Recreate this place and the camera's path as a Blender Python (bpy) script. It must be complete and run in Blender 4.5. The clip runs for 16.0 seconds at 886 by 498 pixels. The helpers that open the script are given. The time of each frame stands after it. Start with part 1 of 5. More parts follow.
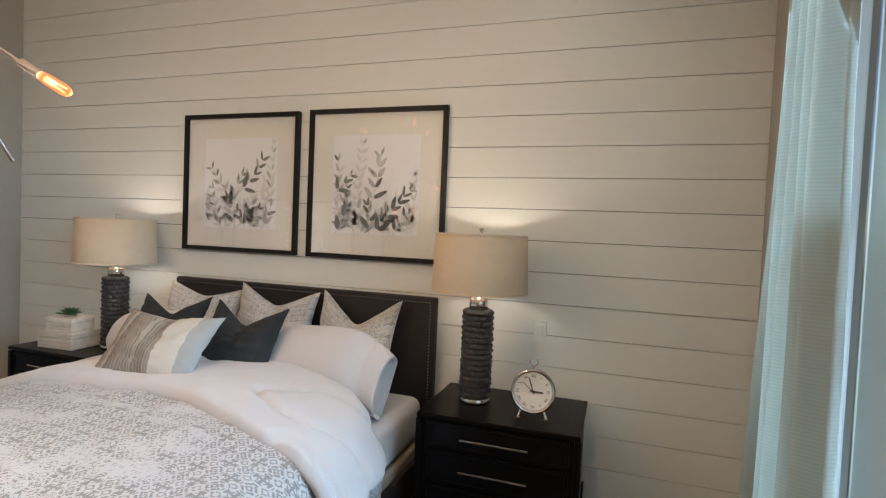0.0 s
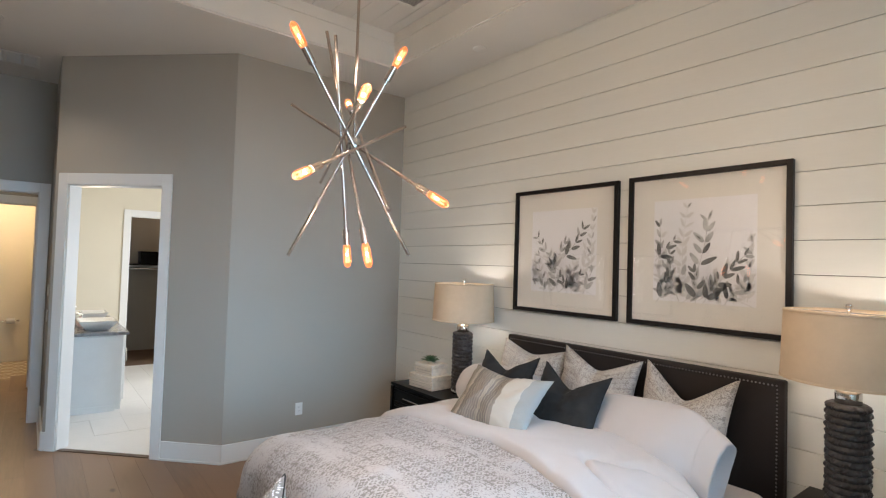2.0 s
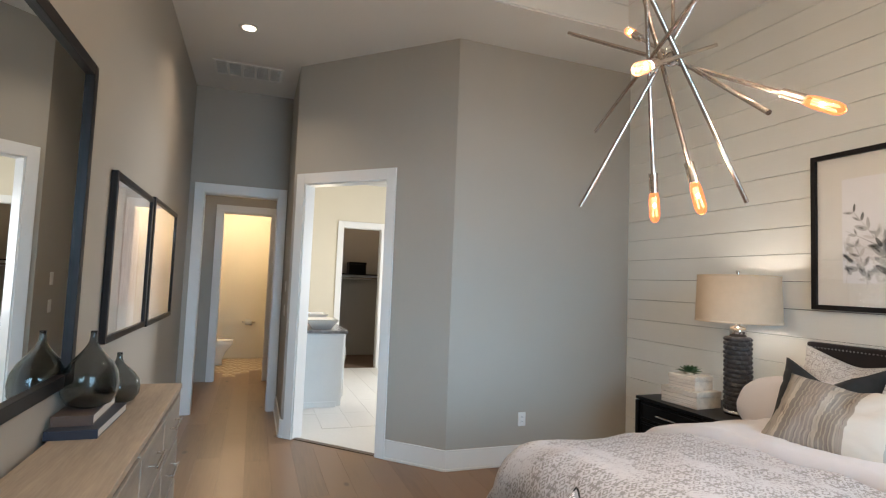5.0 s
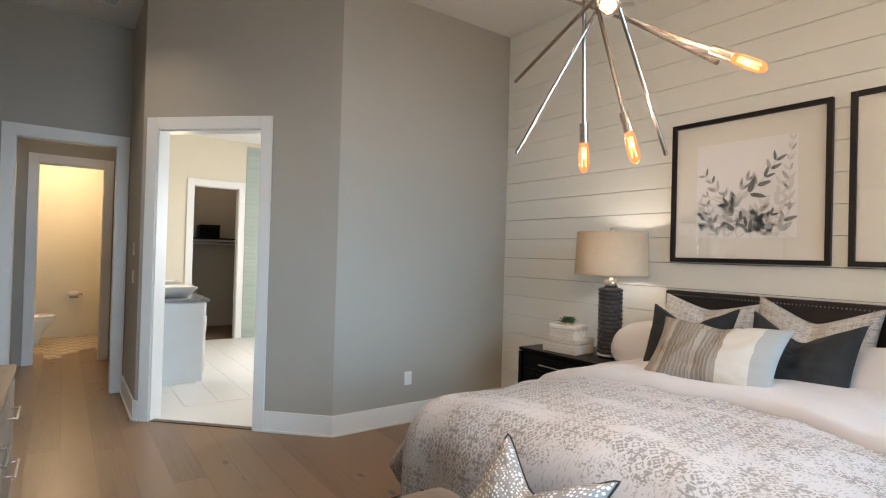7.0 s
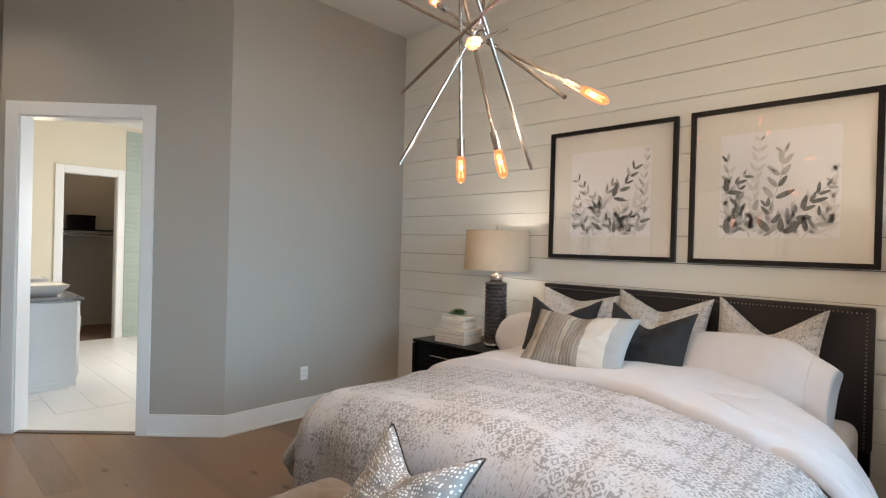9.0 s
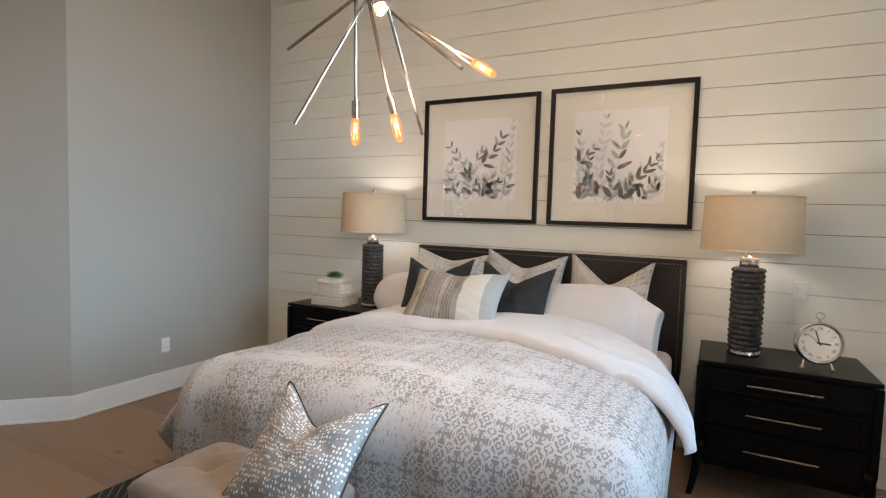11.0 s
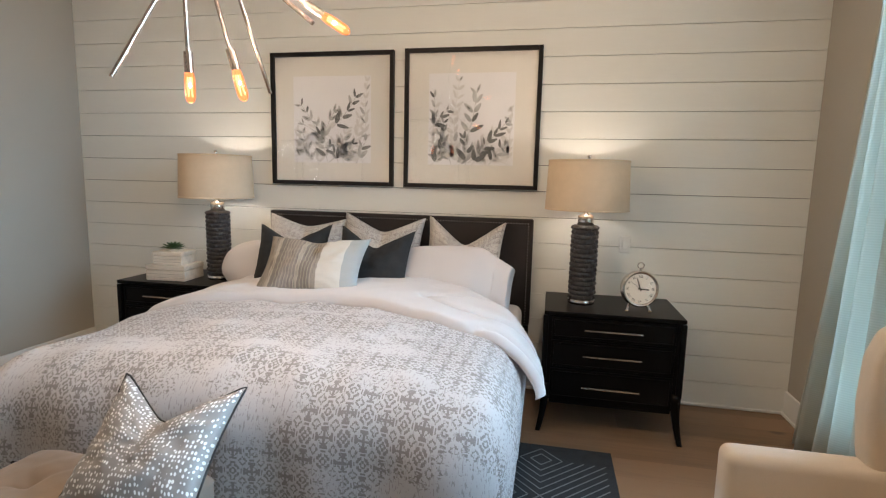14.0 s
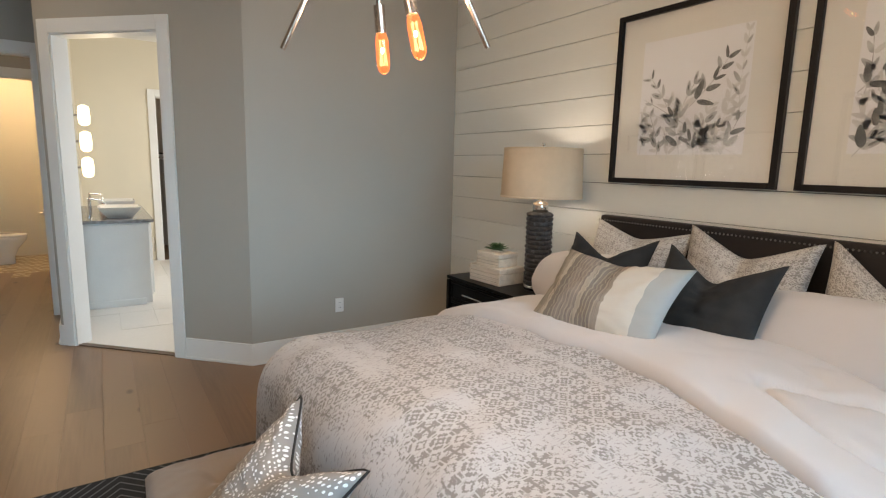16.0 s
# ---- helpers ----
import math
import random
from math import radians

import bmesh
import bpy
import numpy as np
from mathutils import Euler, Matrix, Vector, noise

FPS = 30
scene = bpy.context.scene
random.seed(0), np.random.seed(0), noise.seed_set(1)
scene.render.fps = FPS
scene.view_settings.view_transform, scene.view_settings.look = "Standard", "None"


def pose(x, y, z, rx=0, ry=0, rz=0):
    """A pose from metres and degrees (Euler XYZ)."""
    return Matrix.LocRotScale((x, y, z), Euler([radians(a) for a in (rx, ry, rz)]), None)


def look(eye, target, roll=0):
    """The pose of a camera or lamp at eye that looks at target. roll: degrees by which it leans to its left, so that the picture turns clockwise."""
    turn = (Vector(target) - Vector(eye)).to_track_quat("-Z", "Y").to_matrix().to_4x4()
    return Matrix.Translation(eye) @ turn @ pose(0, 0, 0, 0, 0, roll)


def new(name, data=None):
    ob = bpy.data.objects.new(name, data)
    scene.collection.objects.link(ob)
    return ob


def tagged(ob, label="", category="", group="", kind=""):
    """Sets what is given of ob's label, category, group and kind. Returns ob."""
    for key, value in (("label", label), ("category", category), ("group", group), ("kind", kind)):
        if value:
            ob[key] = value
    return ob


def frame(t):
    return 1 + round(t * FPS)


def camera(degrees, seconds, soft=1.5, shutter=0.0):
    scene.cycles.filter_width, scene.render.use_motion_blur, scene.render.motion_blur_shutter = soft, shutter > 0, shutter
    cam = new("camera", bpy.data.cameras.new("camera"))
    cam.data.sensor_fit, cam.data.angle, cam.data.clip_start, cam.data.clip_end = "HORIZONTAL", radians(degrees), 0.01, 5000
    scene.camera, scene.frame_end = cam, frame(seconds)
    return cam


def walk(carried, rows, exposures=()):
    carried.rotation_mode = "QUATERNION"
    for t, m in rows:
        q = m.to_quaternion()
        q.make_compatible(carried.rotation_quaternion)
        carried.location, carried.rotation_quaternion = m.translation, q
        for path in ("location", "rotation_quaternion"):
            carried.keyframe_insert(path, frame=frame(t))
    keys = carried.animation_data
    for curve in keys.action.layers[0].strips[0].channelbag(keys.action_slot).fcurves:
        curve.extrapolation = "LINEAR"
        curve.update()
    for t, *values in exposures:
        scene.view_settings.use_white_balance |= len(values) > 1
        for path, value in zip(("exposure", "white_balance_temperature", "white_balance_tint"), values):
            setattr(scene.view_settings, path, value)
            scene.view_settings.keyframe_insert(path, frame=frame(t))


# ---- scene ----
cam = camera(80.8, 16.0, 1.2, 0.0)
PATH = [
    (0, (4.768, -3.031, 1.66), (4.135, -1.135, 1.59), 2.4),
    (0.5, (4.767, -3.08, 1.686), (3.865, -1.296, 1.611), 2.4),
    (1, (4.744, -3.121, 1.703), (3.571, -1.503, 1.629), 2.3),
    (1.5, (4.761, -3.156, 1.738), (3.339, -1.751, 1.676), 2.3),
    (2, (4.771, -3.167, 1.799), (3.202, -1.927, 1.86), 1.8),
    (2.5, (4.736, -3.197, 1.878), (3.138, -2.021, 2.132), 1.7),
    (3, (4.68, -3.204, 1.836), (3.064, -2.088, 2.214), 1.8),
    (3.5, (4.593, -3.209, 1.737), (2.898, -2.228, 2.14), 2.0),
    (4, (4.498, -3.252, 1.645), (2.718, -2.415, 2.002), 2.1),
    (4.2, (4.425, -3.269, 1.609), (2.618, -2.472, 1.921), 2.2),
    (5.25, (3.945, -3.36, 1.512), (2.06, -2.685, 1.615), 2.0),
    (6.3, (3.715, -3.428, 1.474), (1.9, -2.589, 1.478), 1.8),
    (6.5, (3.726, -3.472, 1.466), (1.949, -2.554, 1.472), 1.7),
    (7, (3.808, -3.536, 1.455), (2.192, -2.357, 1.477), 1.6),
    (7.5, (3.912, -3.527, 1.468), (2.419, -2.197, 1.489), 1.4),
    (8, (3.963, -3.502, 1.516), (2.521, -2.117, 1.53), 1.4),
    (9.2, (3.965, -3.60, 1.512), (2.605, -2.126, 1.495), 1.6),
    (10.3, (3.937, -3.717, 1.507), (2.767, -2.097, 1.429), 1.8),
    (10.5, (3.911, -3.735, 1.493), (2.811, -2.067, 1.406), 1.7),
    (11, (3.904, -3.753, 1.491), (2.98, -1.984, 1.364), 1.7),
    (11.5, (3.896, -3.761, 1.503), (3.133, -1.919, 1.346), 1.5),
    (12, (3.898, -3.725, 1.543), (3.265, -1.836, 1.368), 1.3),
    (12.5, (3.919, -3.734, 1.572), (3.4, -1.815, 1.36), 1.3),
    (13, (3.908, -3.736, 1.534), (3.47, -1.799, 1.295), 1.3),
    (13.5, (3.911, -3.739, 1.532), (3.503, -1.799, 1.27), 1.3),
    (14, (3.866, -3.717, 1.524), (3.467, -1.776, 1.253), 1.3),
    (14.5, (3.903, -3.597, 1.523), (3.4, -1.682, 1.244), 1.2),
    (15, (3.991, -3.345, 1.506), (3.124, -1.565, 1.219), 1.0),
    (15.5, (3.927, -3.014, 1.488), (2.636, -1.517, 1.188), 1.0),
    (16, (3.924, -2.679, 1.521), (2.275, -1.591, 1.209), 1.4),
]
EXPOSURES = [(t, e, 5850 if 2.0 <= t <= 3.5 else 6450 if t > 15.6 else 6100, 12) for t, e in ((0.0, -0.52), (0.5, -0.42), (2.0, -0.42), (3.5, -0.40), (6.3, -0.24), (8.0, -0.41), (10.5, -0.34), (12.0, -0.30), (13.5, -0.31), (15.0, -0.34), (15.5, -0.42), (16.0, -0.56))]
walk(cam, [(t, look(eye, target, roll)) for t, eye, target, roll in PATH], EXPOSURES)

# ---- world and light ----
world = bpy.data.worlds.new("sky")
scene.world = world
world.use_nodes = True
wn = world.node_tree.nodes
sky = wn.new("ShaderNodeTexSky")
sky.sky_type, sky.sun_disc = "NISHITA", False
sky.sun_elevation, sky.sun_rotation = radians(48), radians(150)
wn["Background"].inputs[1].default_value = 0.1
world.node_tree.links.new(sky.outputs[0], wn["Background"].inputs[0])
sun = new("sun", bpy.data.lights.new("sun", "SUN"))
sun.data.energy, sun.data.angle, sun.data.color = 2.5, radians(0.6), (1, 0.94, 0.86)
sun.rotation_euler = (radians(42), 0, radians(-30))


def area(name, m, w, h, power, color):
    lamp = bpy.data.lights.new(name, "AREA")
    lamp.shape, lamp.size, lamp.size_y, lamp.energy, lamp.color = "RECTANGLE", w, h, power, color
    ob = new(name, lamp)
    ob.matrix_world = m
    return ob


def bulb_light(name, at, power, color, radius=0.03, spot=0):
    lamp = bpy.data.lights.new(name, "SPOT" if spot else "POINT")
    lamp.energy, lamp.color, lamp.shadow_soft_size = power, color, radius
    if spot:
        lamp.spot_size, lamp.spot_blend = radians(spot), 0.8
    ob = new(name, lamp)
    ob.location = at
    return ob


WARM, DAY = (1.0, 0.71, 0.44), (0.46, 0.76, 1.0)
ZC, ZT, XR, YS = 3.63, 3.95, 5.47, -4.06
area("window_daylight", look((5.60, -2.05, 1.55), (0, -2.05, -0.25)), 2.5, 2.4, 76, DAY).data.spread = radians(72)
area("window_sky_glow", look((5.61, -2.05, 1.70), (0, -2.05, 1.70)), 2.5, 2.7, 17, (0.74, 0.94, 1.0))
area("bath_window_daylight", look((-2.6, 0.42, 1.7), (-2.6, -3, 1.0)), 1.6, 1.4, 140, (0.98, 0.98, 0.94))

# ---- materials ----
MATS = {}


def material(name, color, rough=0.5, metal=0.0, var=0.08, scale=6.0, fine=60.0, bump=0.1, depth=0.002, island=0.0, sheen=0.0, coat=0.0, stretch=(1, 1, 1), spec=0.5):
    m = bpy.data.materials.new(name)
    m.use_nodes = True
    nt = m.node_tree
    n, l = nt.nodes, nt.links
    b = n["Principled BSDF"]
    b.inputs["Roughness"].default_value, b.inputs["Metallic"].default_value = rough, metal
    b.inputs["Sheen Weight"].default_value, b.inputs["Coat Weight"].default_value = sheen, coat
    b.inputs["Specular IOR Level"].default_value = spec
    tc = n.new("ShaderNodeTexCoord")
    mp = n.new("ShaderNodeMapping")
    mp.inputs["Scale"].default_value = stretch
    l.new(tc.outputs["Object"], mp.inputs[0])
    big, small = n.new("ShaderNodeTexNoise"), n.new("ShaderNodeTexNoise")
    for tex, sc in ((big, scale), (small, fine)):
        tex.inputs["Scale"].default_value, tex.inputs["Detail"].default_value = sc, 4
        l.new(mp.outputs[0], tex.inputs["Vector"])
    mix = n.new("ShaderNodeMath")
    mix.operation = "MULTIPLY_ADD"
    l.new(small.outputs[0], mix.inputs[0])
    mix.inputs[1].default_value = 0.5
    l.new(big.outputs[0], mix.inputs[2])
    last = mix.outputs[0]
    if island:
        info = n.new("ShaderNodeObjectInfo")
        add = n.new("ShaderNodeMath")
        add.operation = "MULTIPLY_ADD"
        l.new(info.outputs["Random"], add.inputs[0])
        add.inputs[1].default_value = island
        l.new(last, add.inputs[2])
        last = add.outputs[0]
    ramp = n.new("ShaderNodeValToRGB")
    ramp.color_ramp.elements[0].position, ramp.color_ramp.elements[1].position = 0.35, 1.1 if island else 1.0
    ramp.color_ramp.elements[0].color = (*[c * (1 - var) for c in color], 1)
    ramp.color_ramp.elements[1].color = (*[min(1, c * (1 + var)) for c in color], 1)
    l.new(last, ramp.inputs[0])
    l.new(ramp.outputs[0], b.inputs["Base Color"])
    bp = n.new("ShaderNodeBump")
    bp.inputs["Strength"].default_value, bp.inputs["Distance"].default_value = bump, depth
    l.new(small.outputs[0], bp.inputs["Height"])
    l.new(bp.outputs[0], b.inputs["Normal"])
    MATS[name] = m
    return m


def emitter(name, color, strength):
    m = bpy.data.materials.new(name)
    m.use_nodes = True
    b = m.node_tree.nodes["Principled BSDF"]
    b.inputs["Base Color"].default_value = (*color, 1)
    b.inputs["Emission Color"].default_value, b.inputs["Emission Strength"].default_value = (*color, 1), strength
    return m


def glass_material(name, color=(1, 1, 1), rough=0.0, ior=1.45):
    m = bpy.data.materials.new(name)
    m.use_nodes = True
    b = m.node_tree.nodes["Principled BSDF"]
    b.inputs["Base Color"].default_value = (*color, 1)
    b.inputs["Transmission Weight"].default_value, b.inputs["Roughness"].default_value, b.inputs["IOR"].default_value = 1, rough, ior
    return m


def lattice_tile(name):
    """Tan floor tiles with a pale diamond lattice."""
    m = material(name, (0.36, 0.27, 0.16), 0.5, var=0.1)
    n, l = m.node_tree.nodes, m.node_tree.links
    tc, sep = n.new("ShaderNodeTexCoord"), n.new("ShaderNodeSeparateXYZ")
    l.new(tc.outputs["Object"], sep.inputs[0])
    def op(kind, a, c):
        node = n.new("ShaderNodeMath")
        node.operation = kind
        for i, v in enumerate((a, c)):
            if isinstance(v, float):
                node.inputs[i].default_value = v
            else:
                l.new(v, node.inputs[i])
        return node.outputs[0]
    def dist(axis):
        return op("ABSOLUTE", op("SUBTRACT", op("FRACT", op("DIVIDE", axis, 0.26), 0.0), 0.5), 0.0)
    d = op("ADD", dist(sep.outputs[0]), dist(sep.outputs[1]))
    lines = op("LESS_THAN", op("ABSOLUTE", op("SUBTRACT", op("FRACT", op("MULTIPLY", d, 2.0), 0.0), 0.5), 0.0), 0.13)
    mix = n.new("ShaderNodeMix")
    mix.data_type = "RGBA"
    l.new(lines, mix.inputs[0])
    ramp = [x for x in n if x.bl_idname == "ShaderNodeValToRGB"][0]
    l.new(ramp.outputs[0], mix.inputs[6])
    mix.inputs[7].default_value = (0.66, 0.58, 0.44, 1)
    l.new(mix.outputs[2], n["Principled BSDF"].inputs["Base Color"])
    return m


wall_paint = material("greige_paint", (0.395, 0.363, 0.31), 0.6, var=0.03, scale=1.5, fine=250, bump=0.15, depth=0.001)
ceiling_paint = material("ceiling_paint", (0.74, 0.72, 0.69), 0.7, var=0.02, scale=1.2, fine=200, bump=0.15, depth=0.001)
board_paint = material("shiplap_paint", (0.77, 0.765, 0.72), 0.32, var=0.03, scale=2, fine=40, bump=0.06, depth=0.001, stretch=(0.3, 1, 2))
trim_paint = material("trim_paint", (0.76, 0.75, 0.72), 0.35, var=0.02, scale=3, fine=60, bump=0.05)
def knotted(m):
    """Dark knots, drawn out a little along the grain."""
    n, l = m.node_tree.nodes, m.node_tree.links
    tc, mp, v = n.new("ShaderNodeTexCoord"), n.new("ShaderNodeMapping"), n.new("ShaderNodeTexVoronoi")
    info, off = n.new("ShaderNodeObjectInfo"), n.new("ShaderNodeVectorMath")
    off.operation = "MULTIPLY_ADD"
    off.inputs[1].default_value = (17, 17, 0)
    l.new(info.outputs["Random"], off.inputs[0])
    l.new(tc.outputs["Object"], off.inputs[2])
    mp.inputs["Scale"].default_value = (1.7, 3.4, 0.0)
    l.new(off.outputs[0], mp.inputs[0])
    l.new(mp.outputs[0], v.inputs["Vector"])
    v.inputs["Scale"].default_value = 1.0
    rg = n.new("ShaderNodeMapRange")
    rg.interpolation_type = "SMOOTHSTEP"
    for i, val in ((1, 0.03), (2, 0.11), (3, 0.75), (4, 0.0)):
        rg.inputs[i].default_value = val
    l.new(v.outputs["Distance"], rg.inputs[0])
    mix = n.new("ShaderNodeMix")
    mix.data_type = "RGBA"
    l.new(rg.outputs[0], mix.inputs[0])
    ramp = [x for x in n if x.bl_idname == "ShaderNodeValToRGB"][0]
    l.new(ramp.outputs[0], mix.inputs[6])
    mix.inputs[7].default_value = (0.055, 0.03, 0.017, 1)
    l.new(mix.outputs[2], n["Principled BSDF"].inputs["Base Color"])


oak = material("oak_floor", (0.185, 0.112, 0.064), 0.36, var=0.34, scale=1.6, fine=16, bump=0.10, depth=0.0008, island=0.45, stretch=(0.2, 3, 1))
knotted(oak)
gap_dark = material("gap_shadow", (0.10, 0.09, 0.08), 0.9, var=0.1)
tile_white = material("bath_tile", (0.74, 0.71, 0.66), 0.35, var=0.05, scale=2, fine=30)
black_wood = material("black_lacquer", (0.0045, 0.004, 0.004), 0.28, var=0.15, scale=4, fine=60, bump=0.04, spec=0.09)
leather = material("dark_leather", (0.024, 0.020, 0.020), 0.5, var=0.2, scale=6, fine=220, bump=0.25, depth=0.001, spec=0.2)
white_linen = material("white_linen", (0.565, 0.535, 0.535), 0.85, var=0.03, scale=5, fine=400, bump=0.15, depth=0.0006, sheen=0.2)
steel = material("brushed_nickel", (0.62, 0.58, 0.54), 0.24, 1.0, var=0.05, scale=10, fine=200, bump=0.03)
shade_cloth = material("lamp_shade_linen", (0.56, 0.44, 0.31), 0.9, var=0.05, scale=20, fine=300, bump=0.2, depth=0.0005)
frame_black = material("black_frame", (0.014, 0.012, 0.012), 0.35, var=0.15, spec=0.2)
paper = material("mat_board", (0.56, 0.545, 0.51), 0.8, var=0.01)

# ---- builders ----
def part(name, bm, mat, parent=None, label="", smooth=None):
    me = bpy.data.meshes.new(name)
    if smooth is not None:
        for f in bm.faces:
            f.smooth = True
        for e in bm.edges:
            if len(e.link_faces) == 2 and e.calc_face_angle(0) > radians(smooth):
                e.smooth = False
    bm.to_mesh(me)
    bm.free()
    me.materials.append(mat)
    ob = new(name, me)
    if parent:
        ob.parent = parent
    return tagged(ob, label)


def thing(name, at, label, category, rz=0, group="", kind=""):
    ob = new(name)
    ob.empty_display_size = 0.1
    ob.matrix_world = pose(*at, 0, 0, rz)
    return tagged(ob, label, category, group, kind)


def box(x0, x1, y0, y1, z0, z1, bevel=0.0, bm=None, m=None, segs=2):
    own = bmesh.new()
    bmesh.ops.create_cube(own, size=1, matrix=Matrix.Translation(((x0 + x1) / 2, (y0 + y1) / 2, (z0 + z1) / 2)) @ Matrix.Diagonal((x1 - x0, y1 - y0, z1 - z0, 1)))
    if bevel:
        bmesh.ops.bevel(own, geom=own.edges[:], offset=bevel, segments=segs, affect="EDGES", profile=0.5)
    if m:
        bmesh.ops.transform(own, matrix=m, verts=own.verts)
    if bm is None:
        return own
    me = bpy.data.meshes.new("tmp")
    own.to_mesh(me)
    own.free()
    bm.from_mesh(me)
    bpy.data.meshes.remove(me)
    return bm


def lathe(profile, seg=32, bm=None, at=(0, 0, 0), closed=True):
    bm = bm or bmesh.new()
    rings = []
    for r, z in profile:
        rings.append([bm.verts.new((at[0] + r * math.cos(2 * math.pi * i / seg), at[1] + r * math.sin(2 * math.pi * i / seg), at[2] + z)) for i in range(seg)])
    for a, b in zip(rings, rings[1:]):
        for i in range(seg):
            bm.faces.new((a[i], a[(i + 1) % seg], b[(i + 1) % seg], b[i]))
    if closed:
        bm.faces.new(rings[0][::-1])
        bm.faces.new(rings[-1])
    return bm


def rod(a, b, r, bm=None, seg=12, r2=None):
    bm = bm or bmesh.new()
    a, b = Vector(a), Vector(b)
    m = Matrix.Translation(a) @ (b - a).to_track_quat("Z", "Y").to_matrix().to_4x4()
    own = lathe([(r, 0), (r if r2 is None else r2, (b - a).length)], seg)
    bmesh.ops.transform(own, matrix=m, verts=own.verts)
    me = bpy.data.meshes.new("tmp")
    own.to_mesh(me)
    own.free()
    bm.from_mesh(me)
    bpy.data.meshes.remove(me)
    return bm


def prism(pts, z0, z1):
    bm = bmesh.new()
    lo, hi = [bm.verts.new((x, y, z0)) for x, y in pts], [bm.verts.new((x, y, z1)) for x, y in pts]
    n = len(pts)
    bm.faces.new(lo[::-1])
    bm.faces.new(hi)
    for i in range(n):
        bm.faces.new((lo[i], lo[(i + 1) % n], hi[(i + 1) % n], hi[i]))
    bmesh.ops.recalc_face_normals(bm, faces=bm.faces[:])
    return bm


def structure(name, bm, mat, label, category):
    return tagged(part(name, bm, mat), label, category, kind="structure")


def wall_run(name, a, b, thick, mat, label, openings=(), top=ZC):
    """A wall from a to b, its room face on that line, its body to the left of the way; openings: (s0, s1, z0, z1)."""
    a, b = Vector((*a, 0)), Vector((*b, 0))
    length = (b - a).length
    m = Matrix.Translation(a) @ Matrix.Rotation(math.atan2((b - a).y, (b - a).x), 4, "Z")
    bm = bmesh.new()
    s = 0.0
    for s0, s1, z0, z1 in sorted(openings):
        box(s, s0, 0, thick, 0, top, bm=bm)
        if z0 > 0:
            box(s0, s1, 0, thick, 0, z0, bm=bm)
        box(s0, s1, 0, thick, z1, top, bm=bm)
        s = s1
    box(s, length, 0, thick, 0, top, bm=bm)
    bmesh.ops.transform(bm, matrix=m, verts=bm.verts)
    return structure(name, bm, mat, label, "wall"), m


def casing(name, m, s0, s1, top, thick, label, both=False):
    """Flat trim round an opening on both faces, and the jamb lining."""
    w = 0.095
    root = tagged(part(name, box(s0 - 0.001, s0 + 0.018, -0.004, thick + 0.004, 0, top, 0.001), trim_paint), label, "door frame", kind="structure")
    root.matrix_world = m
    def add(nm, *v):
        part(nm, box(*v, 0.003), trim_paint, root)
    add("jamb", s1 - 0.018, s1 + 0.001, -0.004, thick + 0.004, 0, top)
    add("jamb", s0 + 0.018, s1 - 0.018, -0.004, thick + 0.004, top - 0.018, top + 0.001)
    for y0, y1 in ((-0.022, -0.004), (thick + 0.004, thick + 0.022)):
        add("casing_board", s0 - w + 0.008, s0 + 0.008, y0, y1, 0, top + w)
        add("casing_board", s1 - 0.008, s1 + w - 0.008, y0, y1, 0, top + w)
        add("casing_board", s0 + 0.008, s1 - 0.008, y0, y1, top - 0.008, top + w)
    return root


def baseboard(name, m, spans, h=0.165):
    for s0, s1 in spans:
        bm = box(s0, s1, -0.016, 0, 0.0, h, 0.003)
        box(s0, s1, -0.028, -0.016, 0.0, 0.02, 0.004, bm=bm)
        ob = structure(name, bm, trim_paint, "white painted flat baseboard along the wall", "baseboard")
        ob.matrix_world = m


# ---- structure ----
ground = structure("ground", box(-60, 60, -60, 60, -0.4, -0.3), material("lawn", (0.08, 0.10, 0.04), 0.9, var=0.3, scale=0.5, fine=30), "green lawn outside the window", "ground")
structure("floor", box(-4.1, XR + 0.1, YS - 0.1, 0.1, -0.12, -0.012), material("floor_gap", (0.07, 0.042, 0.025), 0.9, var=0.1), "dark subfloor under the oak planks", "floor")
wall_n, mN = wall_run("wall_north", (0, 0.022), (XR, 0.022), 0.15, gap_dark, "backing behind white painted shiplap boards")
wall_w, mW = wall_run("wall_west", (0, -1.79), (0, 0.02), 0.12, wall_paint, "greige painted bedroom wall with outlet")
DIAG = 1.735
wall_d, mD = wall_run("wall_diagonal", (-DIAG / 2 ** 0.5, -1.79 - DIAG / 2 ** 0.5), (0, -1.79), 0.12, wall_paint, "greige angled wall with the bathroom doorway", [(DIAG - 1.60, DIAG - 0.655, 0, 2.44)])
XH, YH = -DIAG / 2 ** 0.5, -1.79 - DIAG / 2 ** 0.5
wall_h, mH = wall_run("wall_hall", (-4.1, YH), (XH, YH), 0.12, wall_paint, "greige wall of the short hall")
wall_a, mA = wall_run("wall_hall_end", (-2.25, YS), (-2.25, YH), 0.12, wall_paint, "greige wall with a cased opening to the inner hall", [(0.14, 0.945, 0, 2.44)])
wall_s, mS = wall_run("wall_south", (XR, YS), (-4.1, YS), 0.12, wall_paint, "greige painted wall behind the dresser")
wall_i, mI = wall_run("wall_inner_hall", (-4.1, YS), (-4.1, YH), 0.12, wall_paint, "greige wall with the toilet room door", [(0.25, 0.935, 0, 2.44)])
WIN = (0.75, 3.35, 0.30, 3.10)
wall_e, mE = wall_run("wall_east", (XR, 0.02), (XR, YS), 0.16, wall_paint, "greige painted wall with the large window", [WIN])
